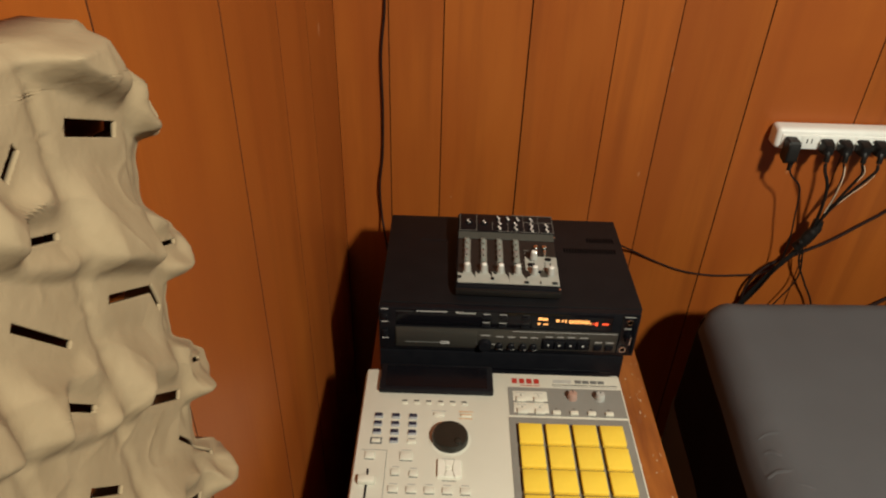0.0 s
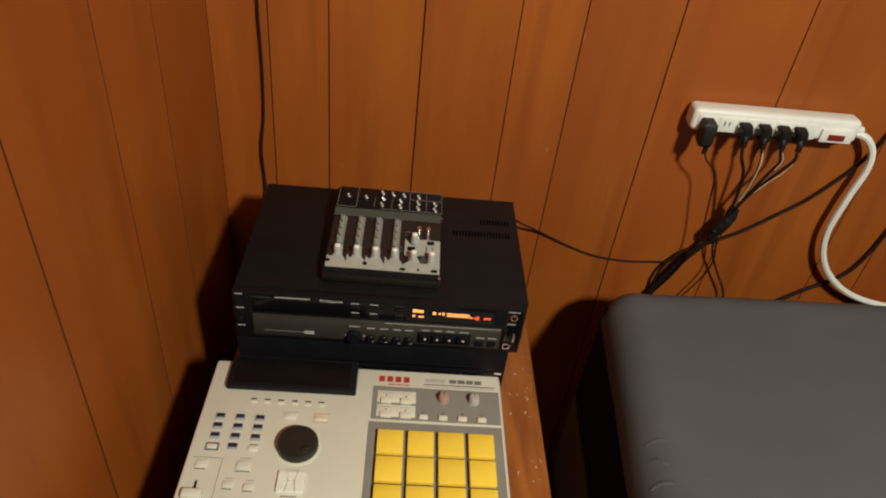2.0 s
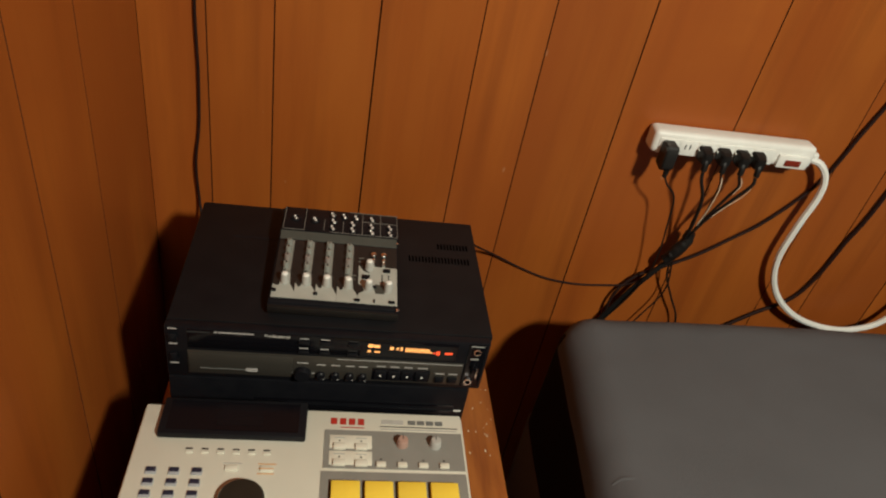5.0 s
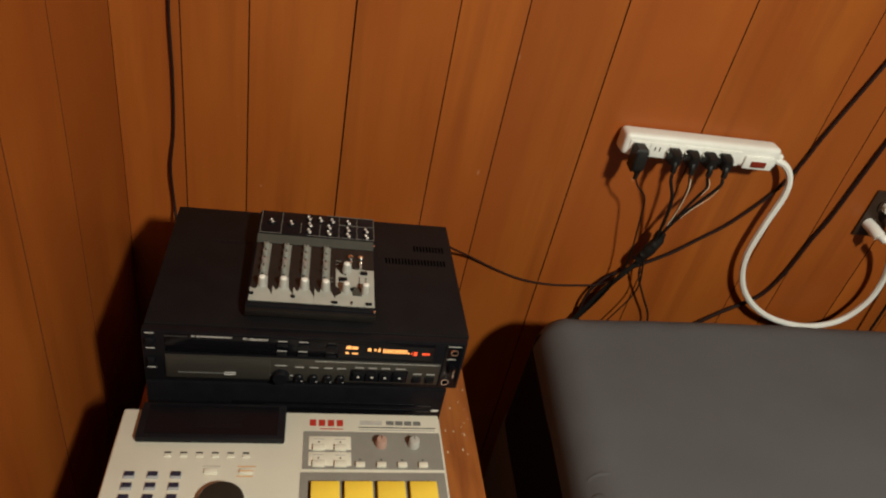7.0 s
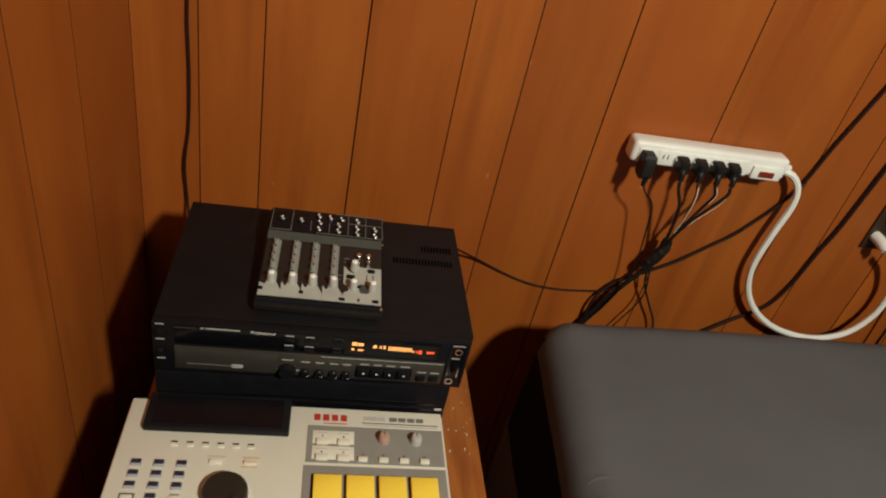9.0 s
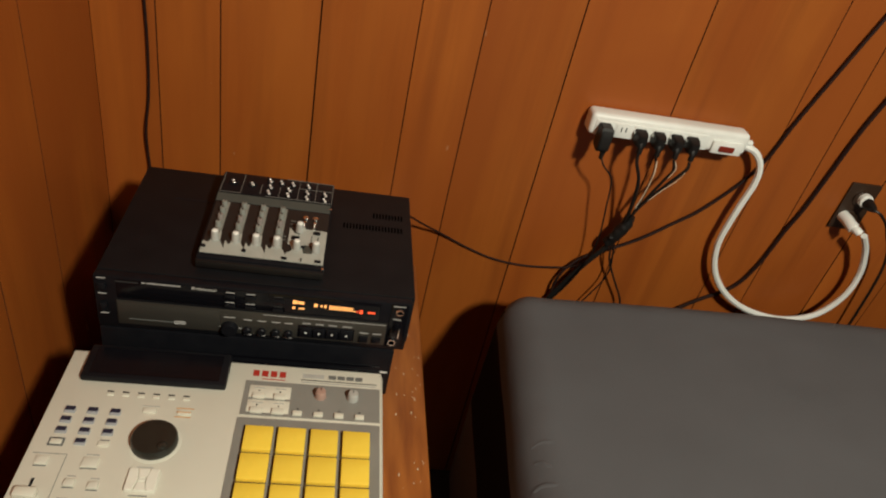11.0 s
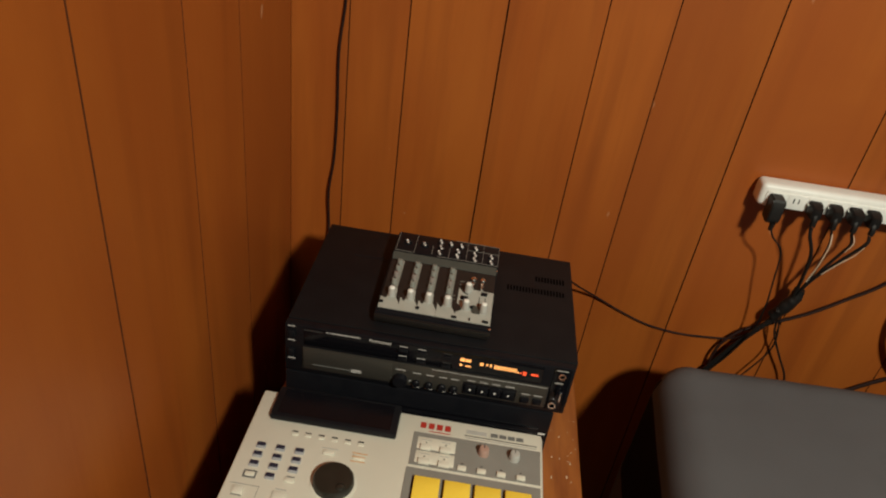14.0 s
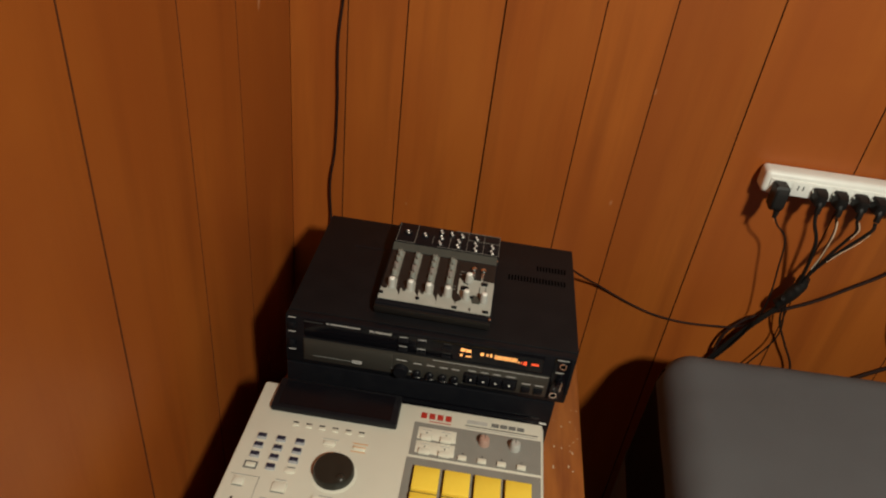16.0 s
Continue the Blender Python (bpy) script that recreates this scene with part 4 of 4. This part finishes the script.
cable("wall_cable", [(0.74, 1.440, 0.56), (0.722, 1.444, 0.70), (0.752, 1.448, 0.768), (0.805, 1.449, 0.802), (0.872, 1.450, 0.842), (0.930, 1.452, 0.888), (0.987, 1.452, 0.941), (1.055, 1.453, 1.040), (1.086, 1.453, 1.156), (1.125, 1.453, 1.293), (1.18, 1.453, 1.48), (1.25, 1.453, 1.75), (1.33, 1.453, 2.05), (1.36, 1.453, 2.89)], 0.0034, BROWNCORD, "dark cable rising along the panelled wall from the knot")
cable("wall_cable", [(0.99, 1.448, 0.63), (1.066, 1.452, 0.688), (1.141, 1.453, 0.742), (1.171, 1.453, 0.811), (1.187, 1.453, 0.903), (1.203, 1.453, 0.975), (1.224, 1.453, 1.140), (1.242, 1.453, 1.225), (1.29, 1.453, 1.42), (1.37, 1.453, 1.7), (1.45, 1.453, 2.89)], 0.0042, BROWNCORD, "thick dark cable running up the panelled wall")
cable("corner_cable", [(-0.10, 1.40, 0.80), (-0.117, 1.448, 0.865), (-0.121, 1.450, 0.948), (-0.114, 1.4545, 1.02), (-0.111, 1.4545, 1.117), (-0.112, 1.4545, 1.233), (-0.103, 1.4545, 1.335), (-0.108, 1.4545, 1.45), (-0.103, 1.4545, 1.7), (-0.106, 1.4545, 2.0), (-0.104, 1.4545, 2.89)], 0.0024, BROWNCORD, "dark brown cord hanging beside the wall corner")

outlet = thing("wall_outlet", (1.313, WALL_Y, 0.985), "dark brown double wall outlet with two plugs", "wall outlet")
part("cover_plate", box(-0.035, 0.035, -0.006, -0.0005, -0.056, 0.056, 0.002), OUTLET, outlet)
for z in (0.022, -0.026):
    part("socket_face", lathe([(0.017, 0), (0.017, 0.004), (0.015, 0.005), (0, 0.005)], (0, -0.005, z), "y", 24), OUTLET, outlet)
wp = thing("white_plug", (1.300, WALL_Y - 0.010, 0.958), "white mains plug on the thick white cord", "plug")
part("plug_body", tube([(-0.004, 0.004, 0.004), (-0.002, -0.012, 0.003), (0.0, -0.028, 0.0), (0.003, -0.036, -0.002)], 0.0125, 14, 5), STRIP, wp)
part("strain_relief", tube([(0.002, -0.030, 0.0), (0.006, -0.042, -0.002), (0.012, -0.048, -0.006)], 0.0088, 12, 5), STRIP, wp)
bp = thing("black_plug", (1.318, WALL_Y - 0.010, 1.008), "black and pale mains plug in the wall outlet", "plug")
part("pale_rim", lathe([(0.0145, 0.0), (0.0145, 0.010), (0.0125, 0.012), (0, 0.012)], (0, 0, 0), "y", 20), STRIP, bp, "pale plug rim")
part("plug_body", lathe([(0.0115, 0.010), (0.011, 0.022), (0.008, 0.034), (0.005, 0.040)], (0.002, 0, -0.002), "y", 18), RUBBER, bp)
part("cord", tube([(0.002, -0.038, -0.002), (0.02, -0.045, -0.01), (0.06, -0.04, -0.05), (0.12, -0.03, -0.16), (0.15, -0.02, -0.45)], 0.003, 8, 8), RUBBER, bp)

# ---- moulded pulp tray on the side wall ----
# the tray hangs askew: p runs along its rows of cells, q across them
TURN = -0.55
CT, ST = math.cos(TURN), math.sin(TURN)
ROW, STEP = 0.096, 0.547
SLOTS = [(-0.090, -0.0175, 0.0270, 0.0046, 0.10), (-0.040, -0.1120, 0.0290, 0.0028, 0.0), (-0.006, -0.1180, 0.0125, 0.0026, -0.75), (-0.135, -0.1215, 0.0265, 0.0022, -0.33), (0.008, -0.1895, 0.0310, 0.0036, -0.17),
         (-0.138, -0.0750, 0.0140, 0.0020, 0.10), (-0.101, -0.1655, 0.0150, 0.0022, -0.30), (0.078, -0.2460, 0.0420, 0.0018, -0.46), (0.078, -0.1765, 0.0150, 0.0020, -0.10), (0.011, -0.0830, 0.0140, 0.0018, 0.07), (-0.014, 0.0105, 0.0120, 0.0012, 0.04),
         (-0.070, -0.2230, 0.0200, 0.0026, -0.33), (-0.161, -0.0410, 0.0090, 0.0028, 1.05), (0.060, -0.2860, 0.0280, 0.0040, -0.17), (0.110, -0.3820, 0.0280, 0.0040, -0.17), (0.000, -0.3180, 0.0220, 0.0030, -0.30)]
PROFILE = ((0.0, -0.019), (0.14, -0.027), (0.23, -0.049), (0.37, -0.058), (0.64, -0.064), (0.80, -0.030), (0.89, -0.018), (1.0, -0.019))


def ease(k):
    k = min(1.0, max(0.0, k))
    return k * k * (3 - 2 * k)


def tray_edge(q):
    if q > 0.012:
        e = 0.006 - 0.016 * ease((q - 0.012) / 0.006) - 2.6 * max(0.0, q - 0.015)
    else:
        f = ((0.005 - q) / ROW) % 1.0
        e = 0.031 - STEP * (q - 0.005)
        for (f0, v0), (f1, v1) in zip(PROFILE, PROFILE[1:]):
            if f0 <= f <= f1:
                e += v0 + (v1 - v0) * ease((f - f0) / (f1 - f0))
                break
    return e + 0.003 * noise.noise(Vector((q * 45, 2.0, 0))) + 0.0015 * noise.noise(Vector((q * 110, 5.0, 0)))


def slot_gap(p, q):
    """Distance to the rim of the nearest slot."""
    best = 1.0
    for sp, sq, hw, hh, tilt in SLOTS:
        dp, dq = p - sp, q - sq
        if abs(dp) < 0.07 and abs(dq) < 0.07:
            ct, st_ = math.cos(tilt), math.sin(tilt)
            a, c = abs(dp * ct + dq * st_) - hw, abs(dq * ct - dp * st_) - hh
            best = min(best, math.hypot(max(a, 0.0), max(c, 0.0)))
    return best


def tray_lift(p, q):
    wob = 0.006 * noise.noise(Vector((p * 11, q * 11, 7)))
    f = ((q + 0.010 + 0.12 * (p + 0.09 + 0.5 * q) + wob) / ROW) % 1.0
    bump = ease(f / 0.17) * (1 - ease((f - 0.16) / 0.60))
    col = (p + 0.5 * q + 0.100) / 0.094
    fc = col - math.floor(col + 0.5)
    cup = 0.45 + 0.55 * (1 - ease((abs(fc) - 0.26) / 0.20))
    h = 0.003 + 0.0185 * bump * cup + 0.002 * ease((0.5 - abs(fc)) / 0.12)
    ridge = 1 - min(1.0, 2.6 * abs(noise.noise(Vector((p * 21 + 3, q * 34, 12.0)))))
    h += 0.0010 * ridge ** 3
    h += 0.0015 * abs(noise.noise(Vector((p * 17, q * 17, 9.0)))) + 0.0007 * noise.noise(Vector((p * 30, q * 30, 1.0))) + 0.0003 * noise.noise(Vector((p * 75, q * 75, 4.0)))
    near = ease((slot_gap(p, q) - 0.002) / 0.022)
    return 0.007 + (h - 0.007) * (0.08 + 0.92 * near)


STAND_OFF = 0.032


def cut_slot(b, y, z, hw, hh, turn):
    """Cut a straight-sided slot through the sheet."""
    along, up = Vector((0, math.cos(turn), math.sin(turn))), Vector((0, -math.sin(turn), math.cos(turn)))
    mid = Vector((0, y, z))
    reach = hw + 0.004
    faces = [f for f in b.faces if abs(f.verts[0].co.y - y) < reach and abs(f.verts[0].co.z - z) < reach]
    geom = set(faces)
    for f in faces:
        geom.update(f.edges)
        geom.update(f.verts)
    geom = list(geom)
    for way, half in ((along, hw), (-along, hw), (up, hh), (-up, hh)):
        geom = bmesh.ops.bisect_plane(b, geom=geom, dist=0.00002, plane_co=mid + way * half, plane_no=way)["geom"]
    inside = []
    for f in geom:
        if isinstance(f, bmesh.types.BMFace):
            d = f.calc_center_median() - mid
            if abs(d.dot(along)) < hw and abs(d.dot(up)) < hh:
                inside.append(f)
    bmesh.ops.delete(b, geom=inside, context="FACES")


def pulp_tray():
    b = bmesh.new()
    n_p, n_q = 250, 440
    grid = []
    for j in range(n_q + 1):
        q_row = -0.590 + 0.632 * j / n_q
        e = tray_edge(q_row)
        row = []
        for i in range(n_p + 1):
            u = i / n_p
            p = e - 0.36 * (1 - u)
            q = q_row - 0.42 * max(0.0, -0.085 - p) * ease((q_row + 0.06) / 0.08)
            lift = tray_lift(p, q)
            rim = ease((1 - u) * 9) * ease((0.0425 - q_row) / 0.012)
            lift = rim * lift + (1 - rim) * (0.45 * lift - 0.007)
            if i == n_p or j == n_q:
                lift = -STAND_OFF
            v = b.verts.new((WALL_X + 0.002 + lift, 0.56 + p * CT - q * ST, 1.50 + p * ST + q * CT))
            row.append(v)
        grid.append(row)
    for j in range(n_q):
        for i in range(n_p):
            b.faces.new((grid[j][i], grid[j][i + 1], grid[j + 1][i + 1], grid[j + 1][i]))
    for sp, sq, hw, hh, tilt in SLOTS:
        cut_slot(b, 0.56 + sp * CT - sq * ST, 1.50 + sp * ST + sq * CT, hw, hh, tilt + TURN)
    bmesh.ops.delete(b, geom=[v for v in b.verts if not v.link_faces], context="VERTS")
    bmesh.ops.recalc_face_normals(b, faces=b.faces[:])
    if sum(f.normal.x for f in b.faces) < 0:
        bmesh.ops.reverse_faces(b, faces=b.faces[:])
    return b


tray_ob = solid("pulp_tray", pulp_tray(), PULP, "off-white moulded pulp packing tray with slots fixed on the panelling", "packing tray", at=(STAND_OFF, 0.0105, 0.0933))
tray_ob.scale = (1, 0.945, 0.945)
sol = tray_ob.modifiers.new("thickness", "SOLIDIFY")
sol.thickness, sol.offset = 0.0026, -1

# ---- wall boards ----
GAPS = (0.0006, 0.0004, 0.0005, 0.0008, 0.0004, 0.0004, 0.0007)


def board(wall, along, a, c, k):
    lo, hi = sorted(((a, GAPS[k % 7] if k else 0.0), (c, GAPS[(k + 1) % 7])))
    lo, hi = lo[0] + lo[1], hi[0] - hi[1]
    w = (hi - lo) / 2
    if along == "x":
        bm_ = box(-w, w, 0, 0.0062, 0, HEIGHT - 0.002, 0.0007, 1)
        at = ((lo + hi) / 2, WALL_Y, 0.001)
    else:
        bm_ = box(-0.0062, 0, -w, w, 0, HEIGHT - 0.002, 0.0007, 1)
        at = (WALL_X, (lo + hi) / 2, 0.001)
    me = mesh_of("board", bm_, WOOD, False)
    me.materials.append(GROOVE)
    for f in me.polygons:
        facing = -f.normal.y if along == "x" else f.normal.x
        f.material_index = 0 if facing > 0.9 else 1
    ob = new("board", me)
    ob.parent = wall
    ob.location = at


for k, (a, c) in enumerate(zip(NORTH_JOINTS, NORTH_JOINTS[1:])):
    board(wall_north, "x", a, c, k)
for k, (a, c) in enumerate(zip(WEST_JOINTS, WEST_JOINTS[1:])):
    board(wall_west, "y", a, c, k)
